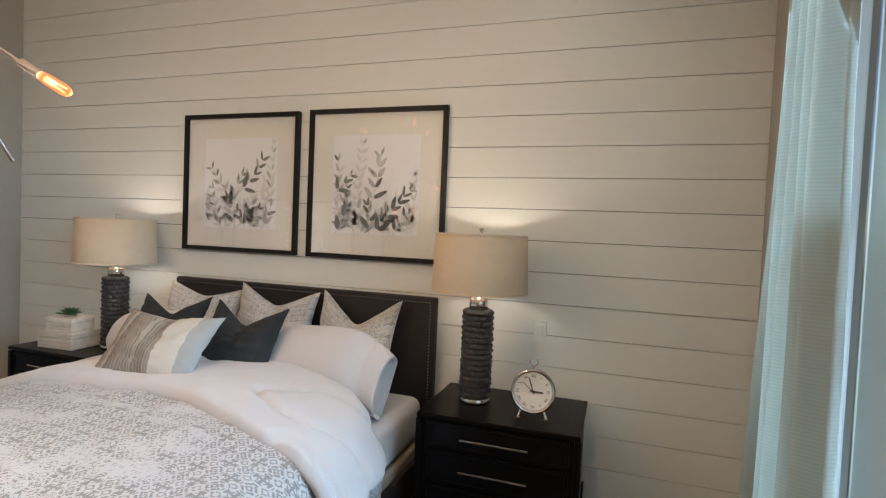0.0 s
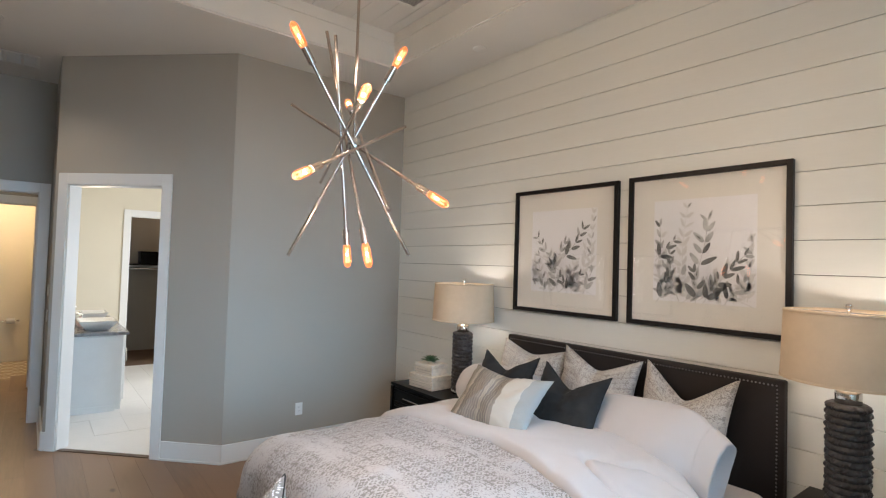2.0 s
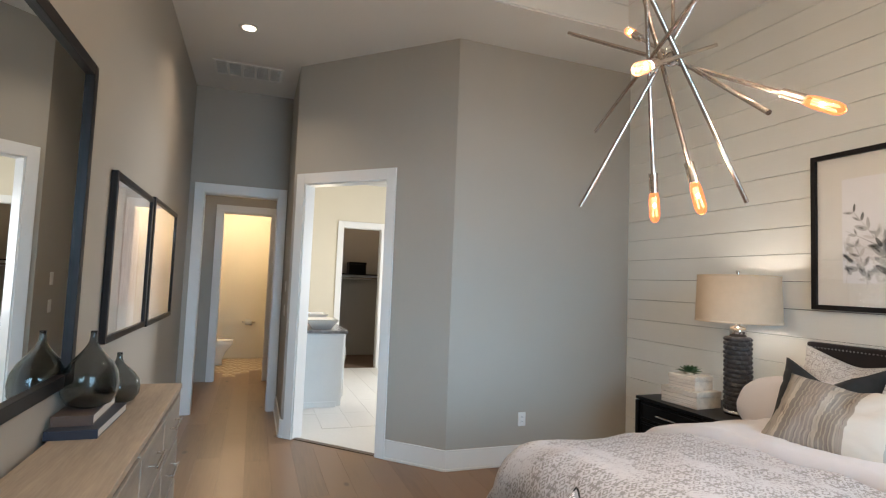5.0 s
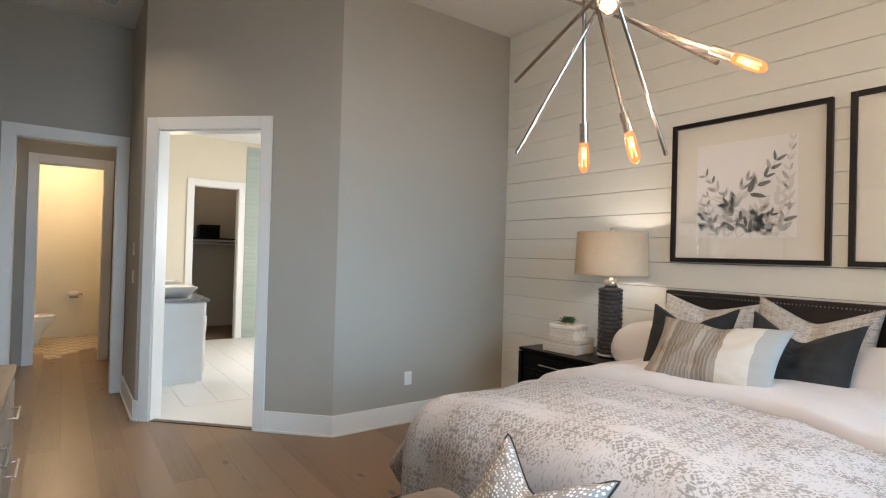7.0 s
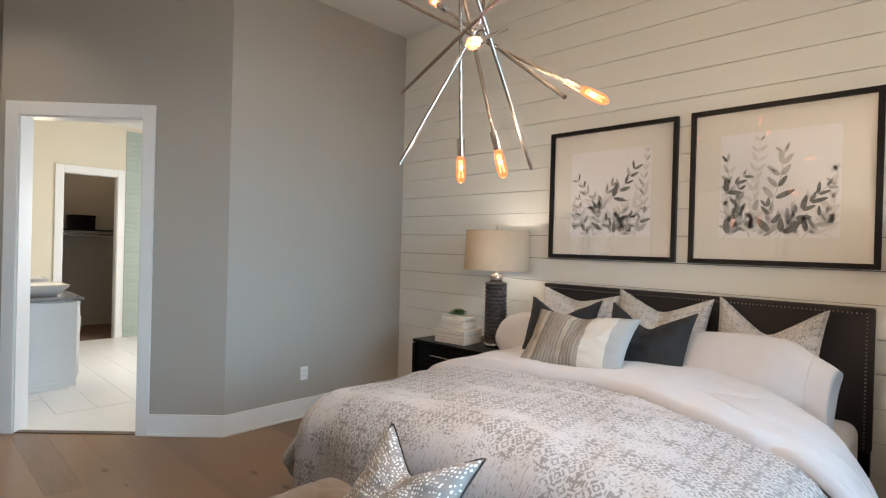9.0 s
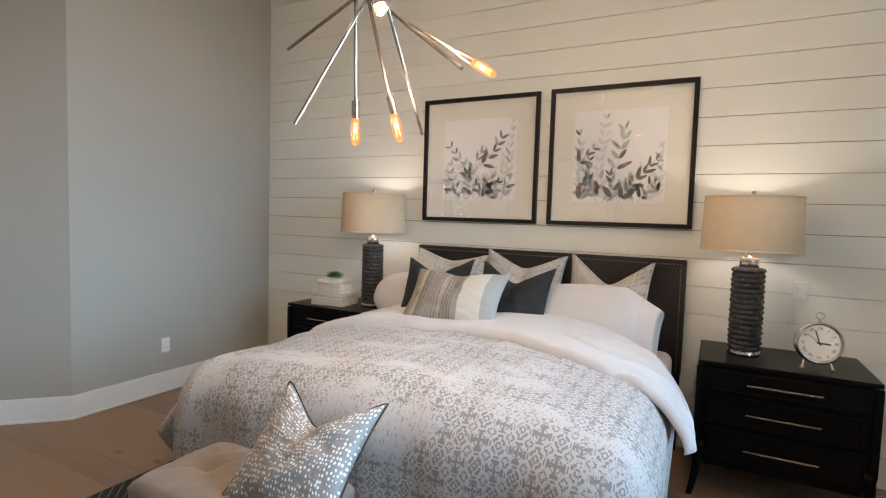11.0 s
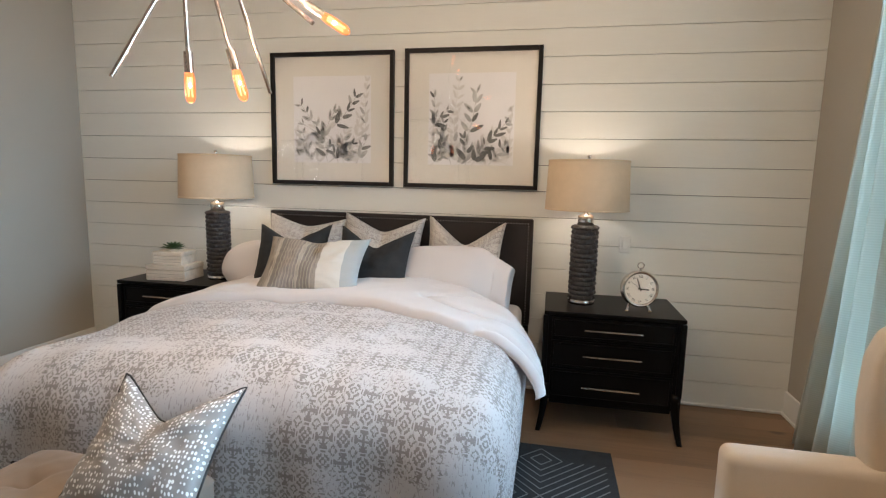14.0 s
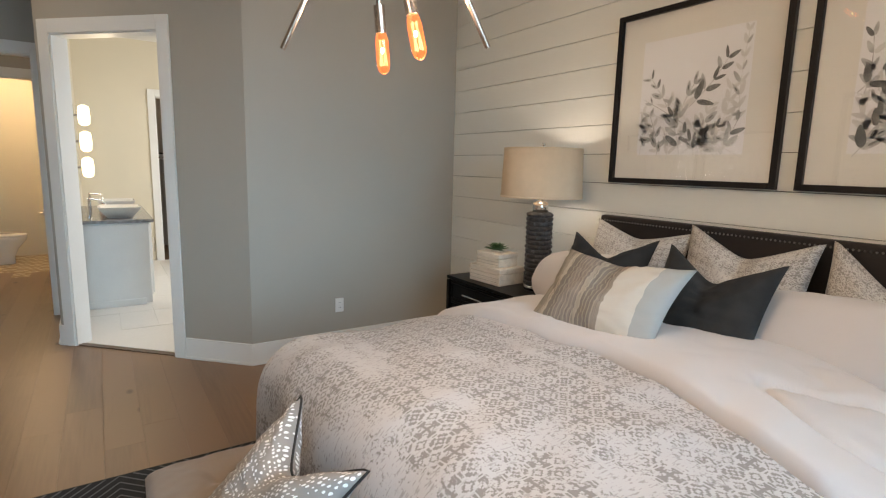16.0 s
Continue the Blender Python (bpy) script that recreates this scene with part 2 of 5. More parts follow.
casing("door_frame_bath", mD, DIAG - 1.60, DIAG - 0.655, 2.44, 0.12, "white painted casing of the open bathroom doorway")
casing("door_frame_hall", mA, 0.14, 0.945, 2.44, 0.12, "white painted casing of the hall opening")
casing("door_frame_toilet", mI, 0.25, 0.935, 2.44, 0.12, "white painted casing of the toilet room door")
baseboard("baseboard", mN, [(0, XR)])
baseboard("baseboard", mW, [(-0.01, 1.79)])
baseboard("baseboard", mD, [(0, DIAG - 1.69), (DIAG - 0.565, DIAG + 0.01)])
baseboard("baseboard", mH, [(1.85, 4.1 + XH)])
baseboard("baseboard", mS, [(0, XR + 2.25)])
baseboard("baseboard", mE, [(0.0, 4.08)])

# ceiling: lower border with a raised tray
TX0, TX1, TY0, TY1 = 0.645, 4.82, -3.485, -0.56
bm = box(-4.2, TX0, YS - 0.1, 0.15, ZC, ZC + 0.1)
box(TX1, XR + 0.1, YS - 0.1, 0.15, ZC, ZC + 0.1, bm=bm)
box(TX0, TX1, YS - 0.1, TY0, ZC, ZC + 0.1, bm=bm)
box(TX0, TX1, TY1, 0.15, ZC, ZC + 0.1, bm=bm)
structure("ceiling", bm, ceiling_paint, "white painted ceiling border round the tray", "ceiling")
bm = bmesh.new()
y = TY0 - 0.1
while y < TY1 + 0.1:
    box(TX0 - 0.1, TX1 + 0.1, y, y + 0.177, ZT, ZT + 0.02, 0.002, bm=bm, segs=1)
    y += 0.181
structure("ceiling_tray", bm, ceiling_paint, "white tongue and groove boards in the tray ceiling", "ceiling")
structure("ceiling_tray_backing", box(TX0 - 0.15, TX1 + 0.15, TY0 - 0.15, TY1 + 0.15, ZT + 0.012, ZT + 0.1), gap_dark, "backing above the tray boards", "ceiling")
bm = bmesh.new()
F = 0.014
for v in ((TX0 - 0.03, TX0 + F, TY0 - 0.03, TY1 + 0.03), (TX1 - F, TX1 + 0.03, TY0 - 0.03, TY1 + 0.03), (TX0 + F, TX1 - F, TY0 - 0.03, TY0 + F), (TX0 + F, TX1 - F, TY1 - F, TY1 + 0.03)):
    box(*v, ZC + 0.012, ZT - 0.001, bm=bm)
G = 0.030
for v in ((TX0 + F, TX0 + G, TY0 + F, TY1 - F), (TX1 - G, TX1 - F, TY0 + F, TY1 - F), (TX0 + G, TX1 - G, TY0 + F, TY0 + G), (TX0 + G, TX1 - G, TY1 - G, TY1 - F)):
    box(*v, ZT - 0.10, ZT - 0.002, 0.003, bm=bm)
structure("trim_tray", bm, trim_paint, "white fascia boards round the ceiling tray", "trim")

# bathroom, closet and toilet room shells
structure("floor_bath", prism([(-5.0, YH + 0.12), (XH - 0.02, YH + 0.12), (XH + 0.0, YH + 0.10), (-0.06, -1.75), (-0.12, 0.5), (-5.0, 0.5)], -0.1, 0.003), tile_white, "cream bathroom floor tiles", "floor")
structure("floor_closet", box(-6.9, -5.0, -3.0, 0.5, -0.1, -0.001), material("closet_carpet", (0.16, 0.10, 0.06), 0.9), "brown closet floor", "floor")
structure("floor_toilet", box(-6.4, -4.1, -4.5, YH + 0.12, -0.1, -0.004), lattice_tile("lattice_tile"), "patterned tan floor tiles", "floor")
bath_paint = material("bath_paint", (0.66, 0.60, 0.47), 0.6, var=0.03, scale=1.5, fine=200)
wall_b, mB = wall_run("wall_bath_west", (-5.0, -3.0), (-5.0, 0.5), 0.12, bath_paint, "cream bathroom wall with the closet doorway", [(1.07, 1.76, 0, 2.44)])
casing("door_frame_closet", mB, 1.07, 1.76, 2.44, 0.12, "white painted casing of the closet doorway")
wall_run("wall_bath_south", (XH - 0.1, YH + 0.124), (-5.0, YH + 0.124), 0.0, bath_paint, "cream wall behind the vanity")
wall_run("wall_bath_north", (-5.0, 0.5), (0, 0.5), 0.12, bath_paint, "cream bathroom wall with a window", [(1.6, 3.2, 1.0, 2.4)])
structure("ceiling_bath", prism([(-6.9, YH + 0.125), (XH - 0.1, YH + 0.125), (-0.13, -1.72), (-0.13, 0.6), (-6.9, 0.6)], 3.2, 3.25), ceiling_paint, "white bathroom ceiling", "ceiling")
wall_run("wall_closet_west", (-6.6, -3.0), (-6.6, 0.5), 0.12, wall_paint, "greige closet wall")
wall_run("wall_closet_north", (-6.6, 0.0), (-5.12, 0.0), 0.12, wall_paint, "greige closet wall")
wall_run("wall_closet_south", (-5.12, -2.88), (-6.6, -2.88), 0.12, wall_paint, "greige closet wall")
wall_run("wall_toilet_west", (-6.3, -4.5), (-6.3, YH + 0.1), 0.12, bath_paint, "cream toilet room wall")
wall_run("wall_toilet_south", (-4.2, -4.4), (-6.3, -4.4), 0.12, bath_paint, "cream toilet room wall")
wall_run("wall_toilet_north", (-6.3, YH), (-4.2, YH), 0.1, bath_paint, "cream toilet room wall")
structure("ceiling_toilet", box(-6.4, -4.1, -4.5, YH + 0.12, 2.9, 3.0), ceiling_paint, "white toilet room ceiling", "ceiling")
bulb_light("toilet_room_light", (-5.3, -3.6, 2.75), 62, (1, 0.74, 0.45), 0.1)

# ---- cloth and special materials ----
def nodes_of(name, rough=0.85):
    m = bpy.data.materials.new(name)
    m.use_nodes = True
    b = m.node_tree.nodes["Principled BSDF"]
    b.inputs["Roughness"].default_value = rough
    return m, m.node_tree.nodes, m.node_tree.links, b


class Graph:
    """Short hand for arithmetic nodes."""

    def __init__(self, n, l):
        self.n, self.l = n, l

    def op(self, kind, a, b=0.0, c=0.0):
        node = self.n.new("ShaderNodeMath")
        node.operation = kind
        for i, v in enumerate((a, b, c)):
            if isinstance(v, (int, float)):
                node.inputs[i].default_value = v
            else:
                self.l.new(v, node.inputs[i])
        return node.outputs[0]

    def noise(self, vec, scale, detail=3.0, stretch=None):
        if stretch:
            mp = self.n.new("ShaderNodeMapping")
            mp.inputs["Scale"].default_value = stretch
            self.l.new(vec, mp.inputs[0])
            vec = mp.outputs[0]
        t = self.n.new("ShaderNodeTexNoise")
        t.inputs["Scale"].default_value, t.inputs["Detail"].default_value = scale, detail
        self.l.new(vec, t.inputs["Vector"])
        return t.outputs[0]

    def step(self, v, a, b):
        node = self.n.new("ShaderNodeMapRange")
        node.interpolation_type = "SMOOTHSTEP"
        self.l.new(v, node.inputs[0])
        node.inputs[1].default_value, node.inputs[2].default_value = a, b
        return node.outputs[0]

    def mix(self, f, a, b):
        node = self.n.new("ShaderNodeMix")
        node.data_type = "RGBA"
        self.l.new(f, node.inputs[0])
        for i, v in ((6, a), (7, b)):
            if isinstance(v, tuple):
                node.inputs[i].default_value = (*v, 1)
            else:
                self.l.new(v, node.inputs[i])
        return node.outputs[2]

    def bump(self, b, h, strength, dist):
        node = self.n.new("ShaderNodeBump")
        node.inputs["Strength"].default_value, node.inputs["Distance"].default_value = strength, dist
        self.l.new(h, node.inputs["Height"])
        self.l.new(node.outputs[0], b.inputs["Normal"])


def damask(name, cell, base, ink, cover, coord="UV"):
    """Worn medallion pattern, woven into pale cloth."""
    m, n, l, b = nodes_of(name)
    g = Graph(n, l)
    tc = n.new("ShaderNodeTexCoord")
    vec = tc.outputs[coord]
    sep = n.new("ShaderNodeSeparateXYZ")
    l.new(vec, sep.inputs[0])
    weave, dash = 0.0034, 0.0046
    jit = g.op("MULTIPLY", g.op("SUBTRACT", g.noise(vec, 60, 2), 0.5), 0.006)
    ux = g.op("MULTIPLY", g.op("FLOOR", g.op("DIVIDE", g.op("ADD", sep.outputs[0], jit), dash)), dash)
    uy = g.op("MULTIPLY", g.op("FLOOR", g.op("DIVIDE", g.op("SUBTRACT", sep.outputs[1], jit), weave)), weave)
    a = g.op("ABSOLUTE", g.op("SUBTRACT", g.op("FRACT", g.op("DIVIDE", ux, cell)), 0.5))
    c = g.op("ABSOLUTE", g.op("SUBTRACT", g.op("FRACT", g.op("DIVIDE", uy, cell)), 0.5))
    lo, hi, d = g.op("MINIMUM", a, c), g.op("MAXIMUM", a, c), g.op("ADD", a, c)
    r = g.op("SQRT", g.op("ADD", g.op("MULTIPLY", a, a), g.op("MULTIPLY", c, c)))

    def near(v, at, w):
        return g.op("LESS_THAN", g.op("ABSOLUTE", g.op("SUBTRACT", v, at)), w)

    odd = g.op("MODULO", g.op("ADD", g.op("ADD", g.op("FLOOR", g.op("DIVIDE", ux, cell)), g.op("FLOOR", g.op("DIVIDE", uy, cell))), 200.0), 2.0)
    bar = g.op("MULTIPLY", g.op("LESS_THAN", lo, 0.07), g.op("LESS_THAN", hi, 0.43))
    foot = g.op("MULTIPLY", near(hi, 0.38, 0.065), g.op("LESS_THAN", lo, 0.17))
    cross = g.op("MAXIMUM", g.op("MAXIMUM", bar, foot), near(d, 0.36, 0.04))
    petals = g.op("MULTIPLY", near(r, 0.30, 0.068), g.op("GREATER_THAN", lo, 0.07))
    medal = g.op("MAXIMUM", g.op("MAXIMUM", petals, near(d, 0.16, 0.06)), g.op("MULTIPLY", near(hi, 0.44, 0.05), g.op("LESS_THAN", lo, 0.11)))
    corner = near(d, 0.80, 0.05)
    p = g.op("MAXIMUM", corner, g.op("ADD", g.op("MULTIPLY", odd, cross), g.op("MULTIPLY", g.op("SUBTRACT", 1.0, odd), medal)))
    bands = g.op("ADD", g.op("MULTIPLY_ADD", g.noise(vec, 3.0, 3, (0.55, 1.5, 1)), 2.0, -0.48), g.op("MULTIPLY", g.noise(vec, 11, 2, (0.6, 1.6, 1)), 0.5))
    bands = g.op("SUBTRACT", bands, g.op("MULTIPLY", g.step(sep.outputs[1], 0.85, 1.25), 0.07))
    grain = g.op("MULTIPLY", g.noise(vec, 120, 3, (0.55, 1.0, 1)), 0.8)
    worn = g.step(g.op("ADD", bands, grain), cover + 0.28, cover + 0.38)
    nibble = g.step(g.noise(vec, 170, 2, (0.6, 1.3, 1)), 0.28, 0.36)
    thin = g.op("SUBTRACT", 1.0, g.step(bands, cover - 0.25, cover + 0.15))
    fleck = g.op("MULTIPLY", g.step(g.noise(vec, 105, 3, (1.4, 0.4, 1)), 0.57, 0.62), g.op("MULTIPLY_ADD", thin, 0.35, 0.30))
    ink_f = g.op("MAXIMUM", g.op("MULTIPLY", g.op("MULTIPLY", p, worn), nibble), fleck)
    tone = g.mix(g.noise(vec, 3), tuple(v * 0.95 for v in base), tuple(min(1, v * 1.04) for v in base))
    l.new(g.mix(g.op("MULTIPLY", ink_f, 0.78), tone, ink), b.inputs["Base Color"])
    g.bump(b, g.op("ADD", g.noise(vec, 300, 2), g.op("MULTIPLY", ink_f, 0.6)), 0.25, 0.0012)
    b.inputs["Sheen Weight"].default_value = 0.15
    return m


def stripes(name):
    """Lumbar cushion: taupe slub stripes, a cream band and a pale grey end."""
    m, n, l, b = nodes_of(name)
    g = Graph(n, l)
    tc = n.new("ShaderNodeTexCoord")
    sep = n.new("ShaderNodeSeparateXYZ")
    l.new(tc.outputs["UV"], sep.inputs[0])
    ramp = n.new("ShaderNodeValToRGB")
    ramp.color_ramp.interpolation = "CONSTANT"
    stops = [(0.0, (0.30, 0.27, 0.23)), (0.12, (0.42, 0.37, 0.31)), (0.16, (0.20, 0.18, 0.16)), (0.24, (0.25, 0.22, 0.20)), (0.40, (0.34, 0.30, 0.25)), (0.44, (0.21, 0.19, 0.17)), (0.56, (0.28, 0.25, 0.22)), (0.62, (0.52, 0.49, 0.44)), (0.85, (0.33, 0.335, 0.325))]
    for i, (p, c) in enumerate(stops):
        e = ramp.color_ramp.elements[i] if i < 2 else ramp.color_ramp.elements.new(p)
        e.position, e.color = p, (*c, 1)
    l.new(sep.outputs[0], ramp.inputs[0])
    slub = g.noise(tc.outputs["UV"], 60, 3, (1.5, 0.06, 1))
    weave = g.noise(tc.outputs["UV"], 260, 2)
    mixn = g.mix(g.op("MULTIPLY", g.step(slub, 0.52, 0.7), g.op("LESS_THAN", sep.outputs[0], 0.6)), ramp.outputs[0], (0.16, 0.14, 0.125))
    pin = g.op("MULTIPLY", g.op("GREATER_THAN", g.op("SINE", g.op("MULTIPLY", sep.outputs[0], 190.0)), 0.55), g.op("MULTIPLY", g.op("LESS_THAN", sep.outputs[0], 0.60), g.op("GREATER_THAN", sep.outputs[0], 0.2)))
    l.new(g.mix(g.op("MULTIPLY", pin, 0.55), mixn, (0.40, 0.36, 0.30)), b.inputs["Base Color"])
    g.bump(b, g.op("ADD", slub, weave), 0.3, 0.0015)
    return m


def spots(name):
    """Satin cushion in warm grey with white brush spots."""
    m, n, l, b = nodes_of(name, 0.42)
    g = Graph(n, l)
    tc = n.new("ShaderNodeTexCoord")
    v = n.new("ShaderNodeTexVoronoi")
    mp = n.new("ShaderNodeMapping")
    mp.inputs["Scale"].default_value = (40, 25, 1)
    l.new(tc.outputs["UV"], mp.inputs[0])
    l.new(mp.outputs[0], v.inputs["Vector"])
    v.inputs["Scale"].default_value, v.inputs["Randomness"].default_value = 1.0, 0.42
    f = g.op("LESS_THAN", g.op("ADD", v.outputs["Distance"], g.op("MULTIPLY", g.noise(mp.outputs[0], 3, 2), 0.10)), 0.37)
    l.new(g.mix(f, (0.25, 0.225, 0.21), (0.80, 0.79, 0.78)), b.inputs["Base Color"])
    g.bump(b, g.noise(tc.outputs["UV"], 14, 3), 0.25, 0.004)
    b.inputs["Sheen Weight"].default_value = 0.1
    return m


duvet_damask = damask("damask_duvet", 0.069, (0.51, 0.48, 0.475), (0.18, 0.155, 0.138), 0.71)
sham_damask = damask("damask_sham", 0.036, (0.56, 0.53, 0.50), (0.22, 0.195, 0.18), 0.66)
charcoal = material("charcoal_linen", (0.027, 0.0275, 0.0285), 0.95, var=0.3, scale=12, fine=380, bump=0.4, depth=0.001, sheen=0.03, spec=0.2)
stripe_cloth, spot_satin = stripes("striped_slub"), spots("spotted_satin")
greige_linen = material("beige_linen", (0.60, 0.51, 0.41), 0.9, var=0.06, scale=6, fine=320, bump=0.35, depth=0.001, sheen=0.2)
bench_linen = material("bench_linen", (0.23, 0.175, 0.135), 0.9, var=0.08, scale=8, fine=320, bump=0.35, depth=0.001, sheen=0.2)
nail_metal = material("antique_nails", (0.24, 0.22, 0.21), 0.42, 1.0)
chrome = material("polished_nickel", (0.72, 0.70, 0.68), 0.08, 1.0, var=0.02)
copper_nickel = material("satin_nickel_rods", (0.52, 0.45, 0.40), 0.22, 1.0, var=0.06, fine=150)
ceramic = material("charcoal_ceramic", (0.035, 0.032, 0.033), 0.42, var=0.3, scale=14, fine=120, bump=0.25, depth=0.002)
clear_glass = glass_material("clear_glass")
print_glass = glass_material("picture_glass")
white_plastic = material("white_plastic", (0.76, 0.75, 0.72), 0.35, var=0.02)
whitewash = material("whitewashed_wood", (0.60, 0.54, 0.46), 0.7, var=0.25, scale=5, fine=40, bump=0.4, depth=0.003, stretch=(0.5, 4, 4))
succulent_green = material("succulent_leaf", (0.045, 0.095, 0.035), 0.5, var=0.35, scale=30)
grey_oak = material("weathered_oak", (0.33, 0.26, 0.19), 0.55, var=0.35, scale=3, fine=28, bump=0.35, depth=0.002, stretch=(0.35, 4, 4))
grey_front = material("grey_washed_oak", (0.29, 0.25, 0.205), 0.6, var=0.3, scale=3, fine=30, bump=0.35, depth=0.002, stretch=(0.5, 4, 4))
porcelain = material("white_porcelain", (0.80, 0.78, 0.74), 0.12, var=0.02)
granite = material("grey_granite", (0.20, 0.19, 0.19), 0.2, var=0.7, scale=25, fine=120, bump=0.02)
cabinet_white = material("vanity_paint", (0.74, 0.73, 0.70), 0.4, var=0.03)
hot = emitter("filament_glow", (1.0, 0.55, 0.34), 1.15)
can_glow = emitter("downlight_glow", (1.0, 0.80, 0.56), 9)


def set_uv(ob, fn):
    me = ob.data
    uv = me.uv_layers.new(name="UVMap")
    for lp in me.loops:
        uv.data[lp.index].uv = fn[lp.vertex_index]


def grid_mesh(name, nu, nv, fn, mat, parent, label="", uvfn=None, both=0.0):
    verts, faces = [], []
    for j in range(nv + 1):
        for i in range(nu + 1):
            verts.append(fn(i / nu, j / nv))
    for j in range(nv):
        for i in range(nu):
            a = j * (nu + 1) + i
            faces.append((a, a + 1, a + nu + 2, a + nu + 1))
    me = bpy.data.meshes.new(name)
    me.from_pydata(verts, [], faces)
    for p in me.polygons:
        p.use_smooth = True
    me.materials.append(mat)
    ob = new(name, me)
    if parent:
        ob.parent = parent
    if uvfn:
        set_uv(ob, [uvfn(i / nu, j / nv) for j in range(nv + 1) for i in range(nu + 1)])
    if both:
        mod = ob.modifiers.new("thickness", "SOLIDIFY")
        mod.thickness, mod.offset = both, -1
    return tagged(ob, label)


# ---- bed ----
bed = thing("bed", (2.757, 0, 0), "king bed with a dark leather headboard and nailhead trim", "bed")
hb = part("headboard", box(-0.995, 0.995, -0.085, -0.025, 0.50, 1.252, 0.012, segs=3), leather, bed, "dark brown leather headboard with nailhead trim", 40)
nail = lathe([(0.0052, 0), (0.0046, 0.002), (0.003, 0.0038), (0.0005, 0.0045)], 8)
bmesh.ops.transform(nail, matrix=pose(0, 0, 0, 90, 0, 0), verts=nail.verts)
nail_me = bpy.data.meshes.new("nailhead")
nail.to_mesh(nail_me)
nail.free()
nail_me.materials.append(nail_metal)
spots_at = [(-0.96 + 1.92 * i / 96, 1.222) for i in range(97)] + [(sx * 0.963, 1.222 - 0.02 * k) for sx in (-1, 1) for k in range(1, 36)]
for x, z in spots_at:
    nh = new("nailhead", nail_me)
    nh.parent, nh.location = hb, (x, -0.085, z)
for sx in (-0.96, 0.96):
    part("leg", box(sx - 0.03, sx + 0.03, -0.085, -0.025, 0, 0.5, 0.004), black_wood, bed)
part("side_rail", box(-0.985, -0.955, -2.12, -0.09, 0.16, 0.34, 0.008), leather, bed)
part("side_rail", box(0.955, 0.985, -2.12, -0.09, 0.16, 0.34, 0.008), leather, bed)
part("footboard", box(-0.985, 0.985, -2.15, -2.12, 0.16, 0.36, 0.008), leather, bed)
for sx in (-0.94, 0.94):
    part("leg", box(sx - 0.035, sx + 0.035, -2.13, -2.06, 0, 0.16, 0.004), black_wood, bed)
part("box_spring", box(-0.95, 0.95, -2.11, -0.10, 0.20, 0.40, 0.03, segs=3), material("box_spring_cloth", (0.34, 0.28, 0.22), 0.9, fine=200), bed, "", 40)
mattress = tagged(part("mattress", box(-0.945, 0.945, -2.10, -0.10, 0.40, 0.66, 0.06, segs=5), white_linen, None, "", 50), "mattress in a white fitted sheet on the bed", "mattress")
mattress.location = (2.757, 0, 0)


def fold(d, r, flare):
    """Out and down of cloth running d past an edge of radius r."""
    if d <= 0:
        return 0.0, 0.0
    q = r * math.pi / 2
    if d < q:
        return r * math.sin(d / r), r * (1 - math.cos(d / r))
    return r + flare * (d - q), r + (d - q) * (1 - flare * flare / 2)


def drape(s, t, lift=0.0, wob=1.0):
    """A point of the bed cover: s across from the middle, t from the head end towards the foot."""
    a, foot = (1.0 if s < 0 else 0.815), 1.90
    ox, dx = fold(abs(s) - a, 0.19 if s < 0 else 0.17, 0.70 if s < 0 else -0.06)
    oy, dy = fold(t - foot, 0.22, 0.05)
    x = math.copysign(min(abs(s), a) + ox, s)
    y = -min(t, foot) - oy
    drop = (dx ** 2.6 + dy ** 2.6) ** (1 / 2.6)
    both = min(dx, dy)
    x -= math.copysign(0.22 * both, s)
    y += 0.32 * both
    crown = 0.105 * (1 - (min(abs(s), 1.0)) ** 2.4) * (1 - 0.35 * max(0, min(1, (t - 0.9) / 1.1)))
    z = 0.715 + crown - drop + lift
    n1 = noise.noise((s * 2.3, t * 2.0, 1.7)) * 0.016 + noise.noise((s * 7, t * 5, 4.2)) * 0.006
    z += wob * n1
    side = min(1, dx / 0.25)
    x += wob * math.copysign(side * 0.035 * noise.noise((t * 5.0, 3.1, s * 0.6)), s)
    endf = min(1, dy / 0.25)
    y += wob * endf * 0.03 * noise.noise((s * 5.5, 7.7, t * 0.5))
    ridge = noise.noise((s * 3.2 + t * 1.3, t * 2.2 - s * 0.9, 9.0))
    z += wob * 0.012 * (1 - abs(ridge) * 2.2) * (1 - side) * (1 - endf)
    return x + 2.757, y, max(z, 0.05)


S, T0, T1 = 1.56, 0.93, 2.50
duvet = grid_mesh("duvet", 110, 80, lambda u, v: drape((2 * u - 1) * S, T0 - 0.12 + (T1 - T0 + 0.12) * v), duvet_damask, None, uvfn=lambda u, v: ((2 * u - 1) * S, (T1 - T0) * v), both=0.03)
tagged(duvet, "white duvet with a worn taupe medallion pattern on the bed", "duvet")


